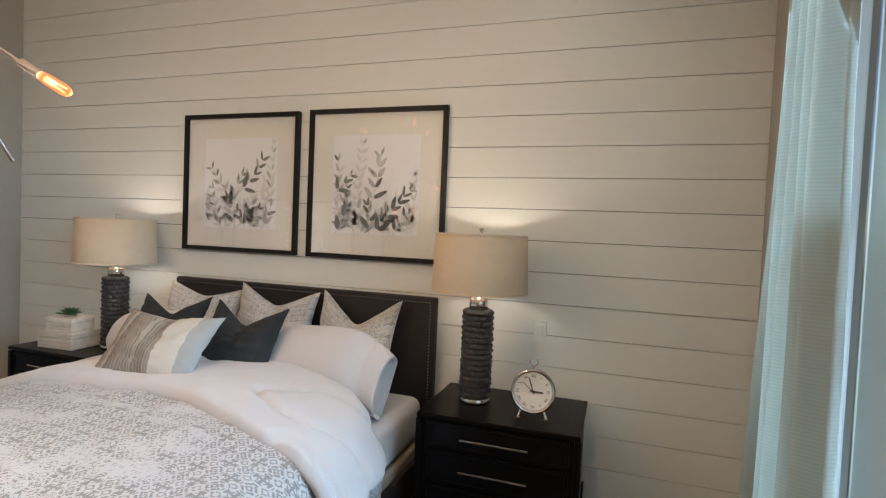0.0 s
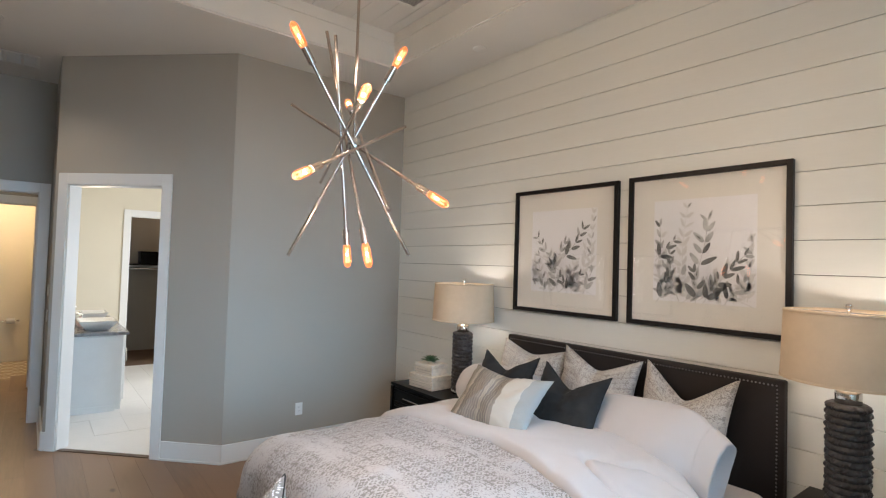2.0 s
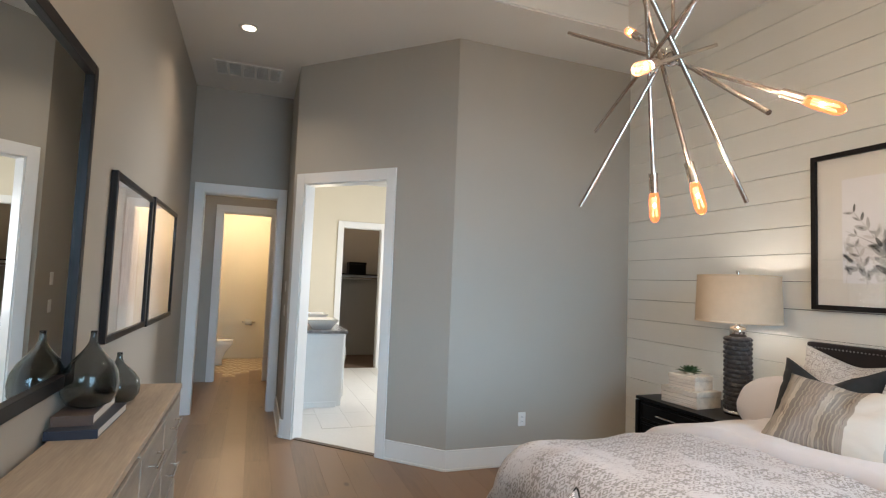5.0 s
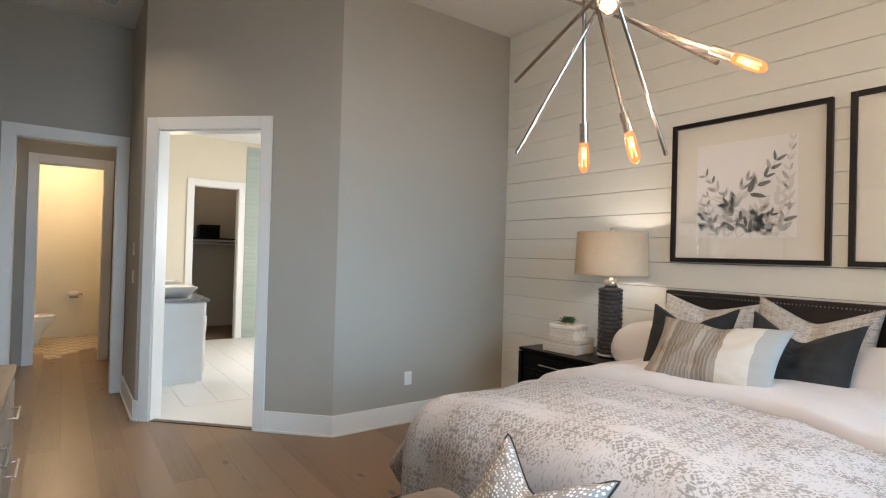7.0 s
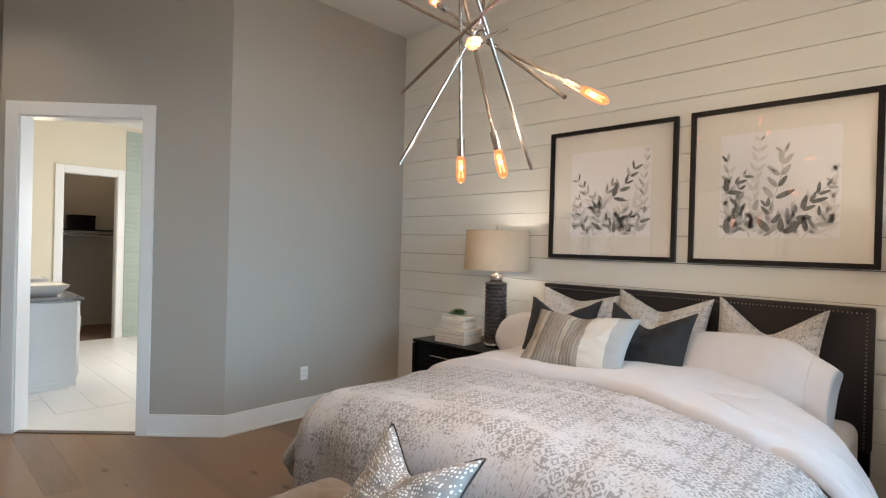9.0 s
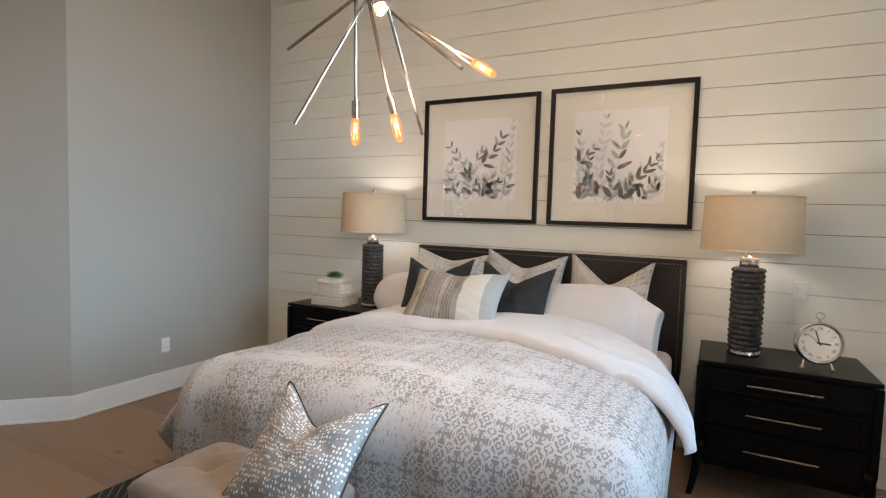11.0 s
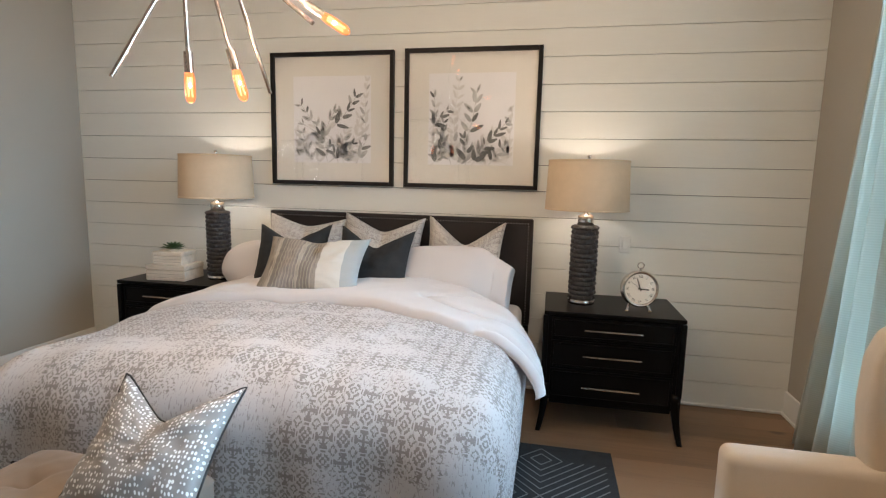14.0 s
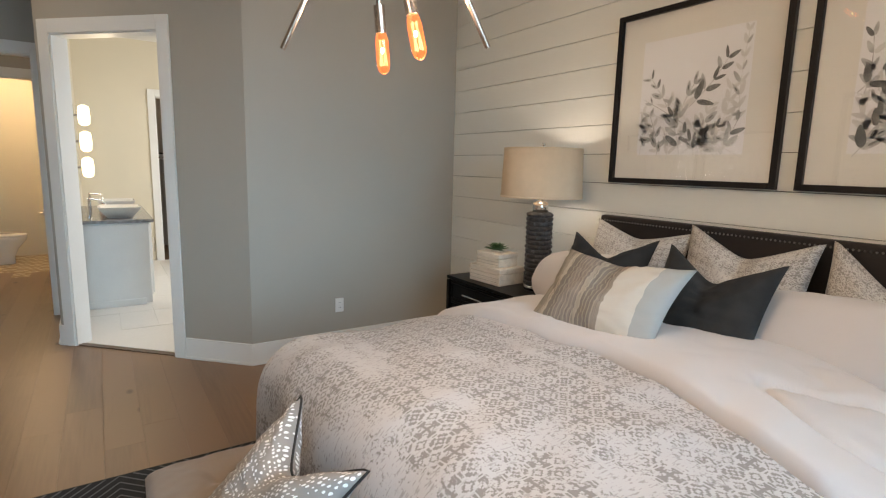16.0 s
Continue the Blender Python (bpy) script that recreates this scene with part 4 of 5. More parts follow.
def botanical(x0, x1, z0, z1, sprigs, seed, label):
    rng = random.Random(seed)
    pic = thing("framed_print", ((x0 + x1) / 2, 0, z0), label, "picture", group="prints above the bed")
    w, h, fw = x1 - x0, z1 - z0, 0.03
    hw = w / 2
    for v in ((-hw, -hw + fw, 0, h), (hw - fw, hw, 0, h), (-hw + fw, hw - fw, 0, fw), (-hw + fw, hw - fw, h - fw, h)):
        part("frame_bar", box(v[0], v[1], -0.038, -0.004, v[2], v[3], 0.003), frame_black, pic)
    part("mat_board", box(-hw + fw - 0.004, hw - fw + 0.004, -0.014, -0.006, fw - 0.004, h - fw + 0.004), paper, pic, "off-white mat board")
    px0, px1, pz0, pz1 = -hw + 0.176, hw - 0.176, 0.165, h - 0.170
    sheet = part("print_sheet", box(px0, px1, -0.0148, -0.0138, pz0, pz1), print_paper, pic, "ink wash print of leafy sprigs")
    meshes = [bmesh.new() for _ in tones]
    extra = [(rng.random(), rng.uniform(-0.06, 0.05), rng.random(), rng.uniform(0.2, 0.5), rng.uniform(-0.05, 0.05), 4, rng.choice((0, 0, 1)), rng.uniform(0.10, 0.15)) for _ in range(9)]
    pw, ph = px1 - px0, pz1 - pz0
    for sx, sz, ex, ez, bend, n, tone, size in extra + sprigs:
        for k in range(n):
            q = (k + 0.6) / n
            bx = sx + (ex - sx) * q + bend * math.sin(math.pi * q)
            bz = sz + (ez - sz) * q
            dirn = math.atan2((ez - sz) * ph, (ex - sx + bend * math.pi * math.cos(math.pi * q)) * pw)
            for sd in (-1, 1):
                ln = size * pw * (1.05 - 0.45 * q) * rng.uniform(0.8, 1.2)
                an = dirn + sd * rng.uniform(0.25, 1.0)
                cx, cz = px0 + bx * pw + math.cos(an) * ln * 0.6, pz0 + bz * ph + math.sin(an) * ln * 0.6
                cx, cz = min(px1 - ln * 0.45, max(px0 + ln * 0.45, cx)), min(pz1 - ln * 0.45, max(pz0 + ln * 0.4, cz))
                tn = max(0, min(2, tone + rng.choice((-1, 0, 0, 0, 1) if tone else (0, 0, 0, 1))))
                add_leaf(meshes[tn], cx, cz, an, ln, ln * rng.uniform(0.27, 0.42), -0.0152 - 0.00025 * tn)
                if tn and rng.random() < 0.5:
                    add_leaf(meshes[2], cx, cz, an, ln * 0.4, ln * 0.1, -0.0159)
        for k in range(6):
            q0, q1 = k / 6, (k + 1) / 6
            a0 = (px0 + (sx + (ex - sx) * q0 + bend * math.sin(math.pi * q0)) * pw, pz0 + (sz + (ez - sz) * q0) * ph)
            a1 = (px0 + (sx + (ex - sx) * q1 + bend * math.sin(math.pi * q1)) * pw, pz0 + (sz + (ez - sz) * q1) * ph)
            an = math.atan2(a1[1] - a0[1], a1[0] - a0[0])
            add_leaf(meshes[min(tone, 1)], (a0[0] + a1[0]) / 2, (a0[1] + a1[1]) / 2, an, math.dist(a0, a1) * 1.3, 0.004, -0.0151)
    for bm, mt in zip(meshes, tones):
        part("leaf_wash", bm, mt, sheet)
    gl = part("glass", box(-hw + fw - 0.003, hw - fw + 0.003, -0.026, -0.024, fw - 0.003, h - fw + 0.003), print_glass, pic)
    gl.visible_shadow = False
    return pic


botanical(1.760, 2.722, 1.452, 2.415, [(0.44, 0.02, 0.08, 0.70, 0.06, 8, 1, 0.15), (0.40, 0.25, 0.55, 0.62, -0.03, 4, 1, 0.15), (0.50, 0.40, 0.82, 0.78, 0.03, 5, 2, 0.14), (0.94, 0.30, 0.96, 0.97, -0.02, 7, 0, 0.11), (0.72, 0.05, 0.86, 0.55, 0.03, 5, 0, 0.14), (0.22, 0.0, 0.10, 0.38, 0.02, 4, 1, 0.13), (0.82, 0.0, 0.95, 0.30, 0.0, 3, 1, 0.15), (0.58, 0.0, 0.45, 0.2, 0.03, 3, 2, 0.13), (0.62, 0.15, 0.70, 0.42, 0.0, 4, 0, 0.13), (0.03, 0.0, 0.02, 0.35, 0.02, 3, 0, 0.12)], 11, "leafy ink wash print in a black frame above the bed")
botanical(2.803, 3.765, 1.452, 2.420, [(0.32, 0.10, 0.36, 0.95, -0.03, 9, 0, 0.12), (0.46, 0.30, 0.56, 0.82, 0.02, 5, 1, 0.15), (0.52, 0.0, 0.92, 0.48, -0.02, 7, 2, 0.15), (0.05, 0.35, 0.06, 0.78, 0.02, 4, 1, 0.12), (0.02, 0.40, 0.24, 0.62, 0.0, 3, 2, 0.12), (0.28, 0.0, 0.18, 0.50, -0.03, 5, 1, 0.12), (0.45, 0.0, 0.42, 0.32, 0.02, 4, 2, 0.14), (0.12, 0.02, 0.03, 0.34, 0.0, 4, 0, 0.14), (0.90, 0.05, 0.97, 0.62, 0.02, 5, 0, 0.14), (0.72, 0.0, 0.86, 0.22, 0.0, 3, 1, 0.15)], 23, "leafy ink wash print in a black frame above the bed")

# ---- chandelier ----
HUB = Vector((2.715, -2.066, 2.316))
ch = thing("chandelier", (HUB.x, HUB.y, ZT), "starburst chandelier of satin nickel rods with glowing tube bulbs", "chandelier")
O = Vector((HUB.x, HUB.y, ZT))
part("canopy", lathe([(0.065, -0.022), (0.07, -0.016), (0.07, -0.001), (0.02, 0)], 32), copper_nickel, ch, "", 40)
part("stem", rod(HUB - O, (0, 0, -0.02), 0.0065), copper_nickel, ch, "", 40)
part("hub", lathe([(0.012, -0.035), (0.026, -0.025), (0.026, 0.025), (0.012, 0.035)], 20, at=HUB - O), chrome, ch, "", 40)
RODS = [((2.754, -2.352, 2.707), (2.757, -1.780, 1.840)), ((2.785, -1.887, 2.733), (2.467, -2.247, 1.821)), ((3.115, -2.245, 2.411), (2.140, -1.950, 2.225)), ((2.251, -1.855, 2.648), (3.101, -2.116, 1.998)),
        ((2.956, -2.396, 2.122), (2.526, -1.668, 2.512)), ((3.062, -1.857, 2.072), (2.255, -2.175, 2.580)), ((2.563, -1.998, 1.835), (2.653, -2.143, 2.81)), ((2.773, -2.013, 1.837), (2.545, -2.135, 2.865))]
# orange tint and emission on the shell paint the halo round the filament
bulb_glass = glass_material("halo_bulb_glass", (1.0, 0.62, 0.30), 0.0, 1.2)
bg = bulb_glass.node_tree.nodes["Principled BSDF"]
bg.inputs["Emission Color"].default_value, bg.inputs["Emission Strength"].default_value = (1.0, 0.22, 0.06, 1), 0.75
for bulb, tip in RODS:
    b, t = Vector(bulb) - O, Vector(tip) - O
    d = (b - t).normalized()
    r = part("rod", rod(t, b - d * 0.085, 0.0075, seg=14), copper_nickel, ch, "", 40)
    s = part("socket", rod(b - d * 0.115, b - d * 0.045, 0.0155, seg=20), copper_nickel, r, "", 40)
    m = Matrix.Translation(b - d * 0.05) @ d.to_track_quat("Z", "Y").to_matrix().to_4x4()
    gb = lathe([(0.011, 0), (0.016, 0.012), (0.0185, 0.03), (0.0185, 0.088), (0.014, 0.104), (0.006, 0.112), (0.001, 0.113)], 18)
    bmesh.ops.transform(gb, matrix=m, verts=gb.verts)
    g = part("bulb", gb, bulb_glass, r, "clear tube bulb with glowing filament", 60)
    g.visible_shadow = False
    fb = bmesh.new()
    for k in range(4):
        a0, a1 = 2 * math.pi * k / 4, 2 * math.pi * (k + 0.5) / 4
        rod((0.006 * math.cos(a0), 0.006 * math.sin(a0), 0.022), (0.008 * math.cos(a1), 0.008 * math.sin(a1), 0.09), 0.0024, fb, 6)
    bmesh.ops.transform(fb, matrix=m, verts=fb.verts)
    f = part("filament", fb, hot, g)
    f.visible_shadow = False
    bulb_light("chandelier_light", b + O, 8.4, WARM, 0.006)

# ---- bench, spotted cushion, rug ----
bench = thing("bench", (2.37, -2.40, 0), "beige tufted upholstered bench at the foot of the bed", "bench")
bx, by = 0.37, 0.215
def seat_fn(u, v):
    x, y = (2 * u - 1), (2 * v - 1)
    ex, ey = 1 - abs(x) ** 10, 1 - abs(y) ** 6
    puff = 0.055 * (max(0, ex) * max(0, ey)) ** 0.4
    cx, cy = ((x * bx + 0.37) % 0.37) - 0.185, y * by
    rr = math.hypot(cx, cy)
    seam = 0.02 * math.exp(-((abs(cx) - abs(cy)) ** 2) / 0.0004) * math.exp(-rr / 0.12) if puff > 0.03 else 0
    tuft = 0.035 * math.exp(-rr * rr / 0.0016) if puff > 0.03 else 0
    return x * bx, y * by, 0.435 + puff - tuft - seam * 0.4 + 0.004 * noise.noise((x * 9, y * 4, 0))
grid_mesh("seat", 90, 40, seat_fn, bench_linen, bench, "tufted beige seat cushion")
part("seat_frame", box(-bx, bx, -by, by, 0.30, 0.44, 0.012, segs=3), bench_linen, bench, "", 40)
for sx in (-0.32, 0.32):
    for sy in (-0.17, 0.17):
        part("leg", rod((sx, sy, 0), (sx, sy, 0.305), 0.016, r2=0.024), black_wood, bench, "", 40)
black_piping = material("black_piping", (0.015, 0.015, 0.016), 0.6)
pillow("pillow", "spotted warm grey satin cushion with black piping, on the bench", 0.47, 0.47, 0.17, spot_satin, lean(2.645, -2.36, 0.638, 46, 2, -1), 0.15, pipe=black_piping, seed=9)
rug = tagged(part("rug", box(1.15, 4.262, -3.05, -0.83, 0.0, 0.011, 0.003), material("rug_black", (0.016, 0.017, 0.019), 0.95, var=0.4, scale=20, fine=250, bump=0.5, depth=0.003)), "black rug with pale chevron lines under the bed", "rug")
line_mat = material("rug_line", (0.12, 0.12, 0.125), 0.95, var=0.4, fine=200)
bm = bmesh.new()
CELL = 0.34
for ix in range(10):
    for iy in range(7):
        x0, y0 = 1.16 + ix * CELL, -3.03 + iy * CELL
        if 1.75 < x0 < 3.4 and y0 > -2.6:
            continue
        sgn = 1 if (ix + iy) % 2 else -1
        for k in range(1, 12):
            c = k * CELL / 6 - CELL
            p = [(x, x * sgn + c + (0 if sgn > 0 else CELL)) for x in (max(0, -c) if sgn > 0 else max(0, c), min(CELL, CELL - c) if sgn > 0 else min(CELL, CELL + c))]
            if p[1][0] - p[0][0] < 0.02 or x0 + p[1][0] > 4.25 or y0 + max(p[0][1], p[1][1]) > -0.84:
                continue
            a, b = Vector((x0 + p[0][0], y0 + p[0][1], 0.0115)), Vector((x0 + p[1][0], y0 + p[1][1], 0.0115))
            nrm = Vector((-(b - a).y, (b - a).x, 0)).normalized() * 0.004
            bm.faces.new([bm.verts.new(q) for q in (a - nrm, b - nrm, b + nrm, a + nrm)])
tagged(part("line_weave", bm, line_mat, rug, "pale chevron lines"), kind="stuff")

# ---- wing chair ----
chair = thing("armchair", (4.46, -1.88, 0), "cream linen wingback armchair by the window", "armchair")
def arm_shape(y0, y1):
    return box(0.0, 0.62, y0, y1, 0.16, 0.665, 0.035, segs=4)
part("arm", arm_shape(-0.12, 0.0), greige_linen, chair, "", 60)
part("arm", arm_shape(-0.82, -0.70), greige_linen, chair, "", 60)
part("seat_base", box(0.03, 0.6, -0.70, -0.12, 0.16, 0.34, 0.02, segs=3), greige_linen, chair, "", 60)
part("seat_cushion", box(0.0, 0.55, -0.695, -0.125, 0.34, 0.48, 0.04, segs=4), greige_linen, chair, "", 60)
bm = box(0.55, 0.70, -0.82, 0.0, 0.16, 1.12, 0.05, segs=4)
for v in bm.verts:
    v.co.x += 0.14 * max(0, (v.co.z - 0.5) / 0.7)
part("backrest", bm, greige_linen, chair, "", 60)
for y0, y1 in ((-0.10, 0.0), (-0.82, -0.72)):
    bm = bmesh.new()
    outline = [(0.42, 0.60), (0.40, 0.70), (0.385, 0.85), (0.39, 1.00), (0.42, 1.085), (0.48, 1.125), (0.66, 1.13), (0.76, 1.09), (0.70, 0.60)]
    fr = [bm.verts.new((x, y0, z)) for x, z in outline]
    bk = [bm.verts.new((x, y1, z)) for x, z in outline]
    bm.faces.new(fr)
    bm.faces.new(bk[::-1])
    for i in range(len(outline)):
        k = (i + 1) % len(outline)
        bm.faces.new((fr[k], fr[i], bk[i], bk[k]))
    bmesh.ops.recalc_face_normals(bm, faces=bm.faces[:])
    bmesh.ops.bevel(bm, geom=bm.edges[:], offset=0.025, segments=3, affect="EDGES", profile=0.5)
    part("wing", bm, greige_linen, chair, "", 60)
for sx in (0.06, 0.62):
    for sy in (-0.06, -0.76):
        part("leg", rod((sx, sy, 0), (sx, sy, 0.17), 0.014, r2=0.022), black_wood, chair, "", 40)

# ---- window and curtains ----
vinyl = material("window_vinyl", (0.80, 0.80, 0.79), 0.4, var=0.02)
win = tagged(part("window_1", box(0.75, 3.35, 0.05, 0.12, 0.30, 0.36, 0.003), vinyl), "large white framed window in the east wall", "window", kind="structure")
win.matrix_world = mE
for v in ((0.75, 0.80, 0.36, 3.04), (3.29, 3.35, 0.36, 3.04), (0.75, 3.35, 3.04, 3.10), (1.06, 1.32, 0.36, 3.04), (2.20, 2.30, 0.36, 3.04), (1.32, 2.20, 1.42, 1.47), (2.30, 3.29, 1.42, 1.47)):
    part("window_frame", box(v[0], v[1], 0.05, 0.12, v[2], v[3], 0.003), vinyl, win)
for s0, s1 in ((0.80, 1.06), (1.32, 2.20), (2.30, 3.29)):
    pn = part("pane", box(s0, s1, 0.08, 0.086, 0.36, 3.04), clear_glass, win)
    pn.visible_shadow = False
part("window_sill", box(0.70, 3.40, -0.04, 0.05, 0.28, 0.305, 0.004), trim_paint, win)
for v in ((0.66, 0.75, 0.30, 3.20), (3.35, 3.44, 0.30, 3.20), (0.75, 3.35, 3.105, 3.20)):
    part("casing_board", box(v[0], v[1], -0.02, -0.001, v[2], v[3], 0.003), trim_paint, win)
m, n, l, b = nodes_of("sheer_curtain", 0.9)
g = Graph(n, l)
tc = n.new("ShaderNodeTexCoord")
sep = n.new("ShaderNodeSeparateXYZ")
l.new(tc.outputs["Object"], sep.inputs[0])
rib = g.op("SINE", g.op("MULTIPLY", sep.outputs[2], 520))
l.new(g.mix(g.step(g.op("ADD", rib, g.noise(tc.outputs["Object"], 40)), -0.6, 1.4), (0.56, 0.56, 0.50), (0.70, 0.70, 0.65)), b.inputs["Base Color"])
tr = n.new("ShaderNodeBsdfTranslucent")
tr.inputs[0].default_value = (0.68, 0.69, 0.63, 1)
ms = n.new("ShaderNodeMixShader")
ms.inputs[0].default_value = 0.64
l.new(b.outputs[0], ms.inputs[1])
l.new(tr.outputs[0], ms.inputs[2])
l.new(ms.outputs[0], n["Material Output"].inputs[0])
g.bump(b, rib, 0.3, 0.001)
curtain_cloth = m


def curtain(y0, y1, label, seed, spill):
    """A gathered panel between y0 and y1 at its head, its far edge spilling wider towards the floor."""
    cu = thing("curtain", (XR, (y0 + y1) / 2, 0), label, "curtain", group="window curtains")
    L, mid = y1 - y0, (y0 + y1) / 2
    def fn(u, v):
        z = 0.015 + 3.24 * v
        lo, hi = y0 - mid - 0.10 * (1 - v), y1 - mid + spill * (1 - v) ** 1.2
        y = lo + (hi - lo) * u
        amp = 0.045 + 0.012 * noise.noise((u * 4, v, seed))
        x = -0.13 + amp * math.sin(u * 2 * math.pi * 5.5 + 0.5 * noise.noise((u * 3, v * 1.5, seed)) + seed) + 0.012 * noise.noise((u * 9, v * 3, seed))
        return x, y, z
    grid_mesh("panel", 110, 24, fn, curtain_cloth, cu, "pale ribbed sheer curtain panel", both=0.002)
    for k in range(6):
        rb = bmesh.new()
        lathe([(0.021, -0.004), (0.025, -0.004), (0.025, 0.004), (0.021, 0.004), (0.021, -0.004)], 16, rb, closed=False)
        bmesh.ops.transform(rb, matrix=pose(-0.13, -L / 2 + L * (k + 0.5) / 6, 3.28, 90, 0, 0), verts=rb.verts)
        part("ring", rb, black_wood, cu)
    return cu


curtain(-1.24, -0.90, "pale ribbed sheer curtain hanging beside the window", 0.3, 0.45)
curtain(-3.75, -3.12, "pale ribbed sheer curtain hanging beside the window", 2.1, 0.1)
rodt = thing("curtain_rod", (XR - 0.13, -2.05, 3.28), "dark metal curtain rod above the window", "curtain rod")
part("pole", rod((0, 1.85, 0), (0, -1.85, 0), 0.013), black_wood, rodt, "", 40)
for y in (1.75, -1.75):
    part("bracket", rod((0, y, 0), (0.13, y, 0), 0.007), black_wood, rodt, "", 40)
for y in (1.87, -1.87):
    part("finial", lathe([(0.001, -0.024), (0.02, -0.014), (0.024, 0), (0.02, 0.014), (0.001, 0.024)], 14, at=(0, y, 0)), black_wood, rodt, "", 50)

# ---- outlets and switches ----
def plate(x, y, z, rz, label, toggle=False):
    pl = thing("light_switch" if toggle else "wall_outlet", (x, y, z), label, "switch" if toggle else "outlet", rz=rz)
    part("plate", box(-0.036, 0.036, -0.007, 0, -0.058, 0.058, 0.003), white_plastic, pl)
    if toggle:
        part("rocker", box(-0.016, 0.016, -0.011, -0.006, -0.033, 0.033, 0.002), white_plastic, pl)
    else:
        for dz in (-0.02, 0.02):
            sk = part("socket", box(-0.015, 0.015, -0.0085, -0.006, dz - 0.014, dz + 0.014, 0.002), white_plastic, pl)
            for dx in (-0.006, 0.006):
                part("slot", box(dx - 0.001, dx + 0.001, -0.0092, -0.008, dz - 0.004, dz + 0.006), ink, sk)
plate(4.371, 0, 1.10, 0, "white rocker light switch on the shiplap wall", True)
plate(0, -1.096, 0.381, 90, "white wall outlet above the baseboard")
plate(-1.62, YH, 1.43, 0, "white light switch on the hall wall", True)
plate(-1.62, YH, 1.18, 0, "white light switch on the hall wall", True)

# ---- ceiling fixtures ----
def downlight(x, y, z, power):
    dl = thing("downlight", (x, y, z), "round recessed ceiling downlight glowing warm", "downlight", group="recessed downlights")
    part("trim_ring", lathe([(0.055, -0.001), (0.058, -0.006), (0.085, -0.004), (0.088, 0.0)], 32, closed=False), white_plastic, dl, "", 50)
    part("lens", lathe([(0.001, -0.003), (0.056, -0.003)], 32, closed=False), can_glow, dl, "glowing lens")
    bulb_light("downlight_light", (x, y, z - 0.02), power, (1, 0.78, 0.54), 0.05, 125)
for x, y in ((1.298, -1.273), (1.281, -2.764), (4.17, -1.273), (4.17, -2.764)):
    downlight(x, y, ZT, 30 if x < 3 else 75)
downlight(-0.575, -3.5, ZC, 58)
# added fixture on the unseen inner hall ceiling, to brighten that hall
downlight(-3.2, -3.5, ZC, 42)
spk = thing("ceiling_speaker", (1.187, -2.048, ZT), "round grey ceiling speaker grille", "speaker")
part("grille", lathe([(0.001, -0.006), (0.10, -0.006), (0.108, -0.004)], 36, closed=False), material("speaker_mesh", (0.30, 0.28, 0.26), 0.8, var=0.3, fine=900, bump=0.5), spk, "", 50)
part("rim", lathe([(0.108, -0.001), (0.108, -0.007), (0.116, -0.006), (0.118, 0)], 36, closed=False), ceiling_paint, spk, "", 50)
smoke = thing("smoke_detector", (0.997, -3.202, ZT), "round white smoke detector on the ceiling", "smoke detector")
part("body", lathe([(0.001, -0.04), (0.045, -0.04), (0.058, -0.03), (0.062, -0.012), (0.07, -0.008), (0.07, 0)], 32, closed=False), white_plastic, smoke, "", 40)
sprk = thing("sprinkler_cover", (1.535, -0.284, ZC), "round white cover plate on the ceiling", "cover")
part("cap", lathe([(0.001, -0.012), (0.05, -0.011), (0.058, -0.004), (0.058, 0)], 32, closed=False), white_plastic, sprk, "", 40)
def vent(x, y, z, w, d, nslat, label, across):
    vt = thing("ceiling_vent", (x, y, z), label, "vent")
    hw, hd = w / 2, d / 2
    part("backing", box(-hw, hw, -hd, hd, -0.003, -0.001), material("vent_dark", (0.26, 0.25, 0.235), 0.9) if "vent_dark" not in MATS else MATS["vent_dark"], vt)
    for v in ((-hw, hw, -hd, -hd + 0.025), (-hw, hw, hd - 0.025, hd), (-hw, -hw + 0.025, -hd + 0.025, hd - 0.025), (hw - 0.025, hw, -hd + 0.025, hd - 0.025)):
        part("frame", box(*v, -0.010, -0.0005, 0.002), white_plastic, vt)
    for k in range(nslat):
        q = (k + 0.5) / nslat
        if across:
            bm = box(-hw + 0.025, hw - 0.025, -0.006, 0.006, -0.001, 0.001, m=pose(0, -hd + 0.025 + (d - 0.05) * q, -0.006, 28, 0, 0))
        else:
            bm = box(-0.006, 0.006, -hd + 0.025, hd - 0.025, -0.001, 0.001, m=pose(-hw + 0.025 + (w - 0.05) * q, 0, -0.006, 0, 28, 0))
        part("slat", bm, white_plastic, vt)
    return vt
vent(1.325, -0.859, ZT, 0.26, 0.26, 12, "square white ceiling air vent", False)
rv = vent(-1.58, -3.51, ZC, 0.38, 0.66, 22, "long white return air grille in the hall ceiling", False)
for k in range(1, 5):
    part("bar", box(-0.18, 0.18, -0.33 + 0.66 * k / 5 - 0.012, -0.33 + 0.66 * k / 5 + 0.012, -0.012, -0.001, 0.002), white_plastic, rv)

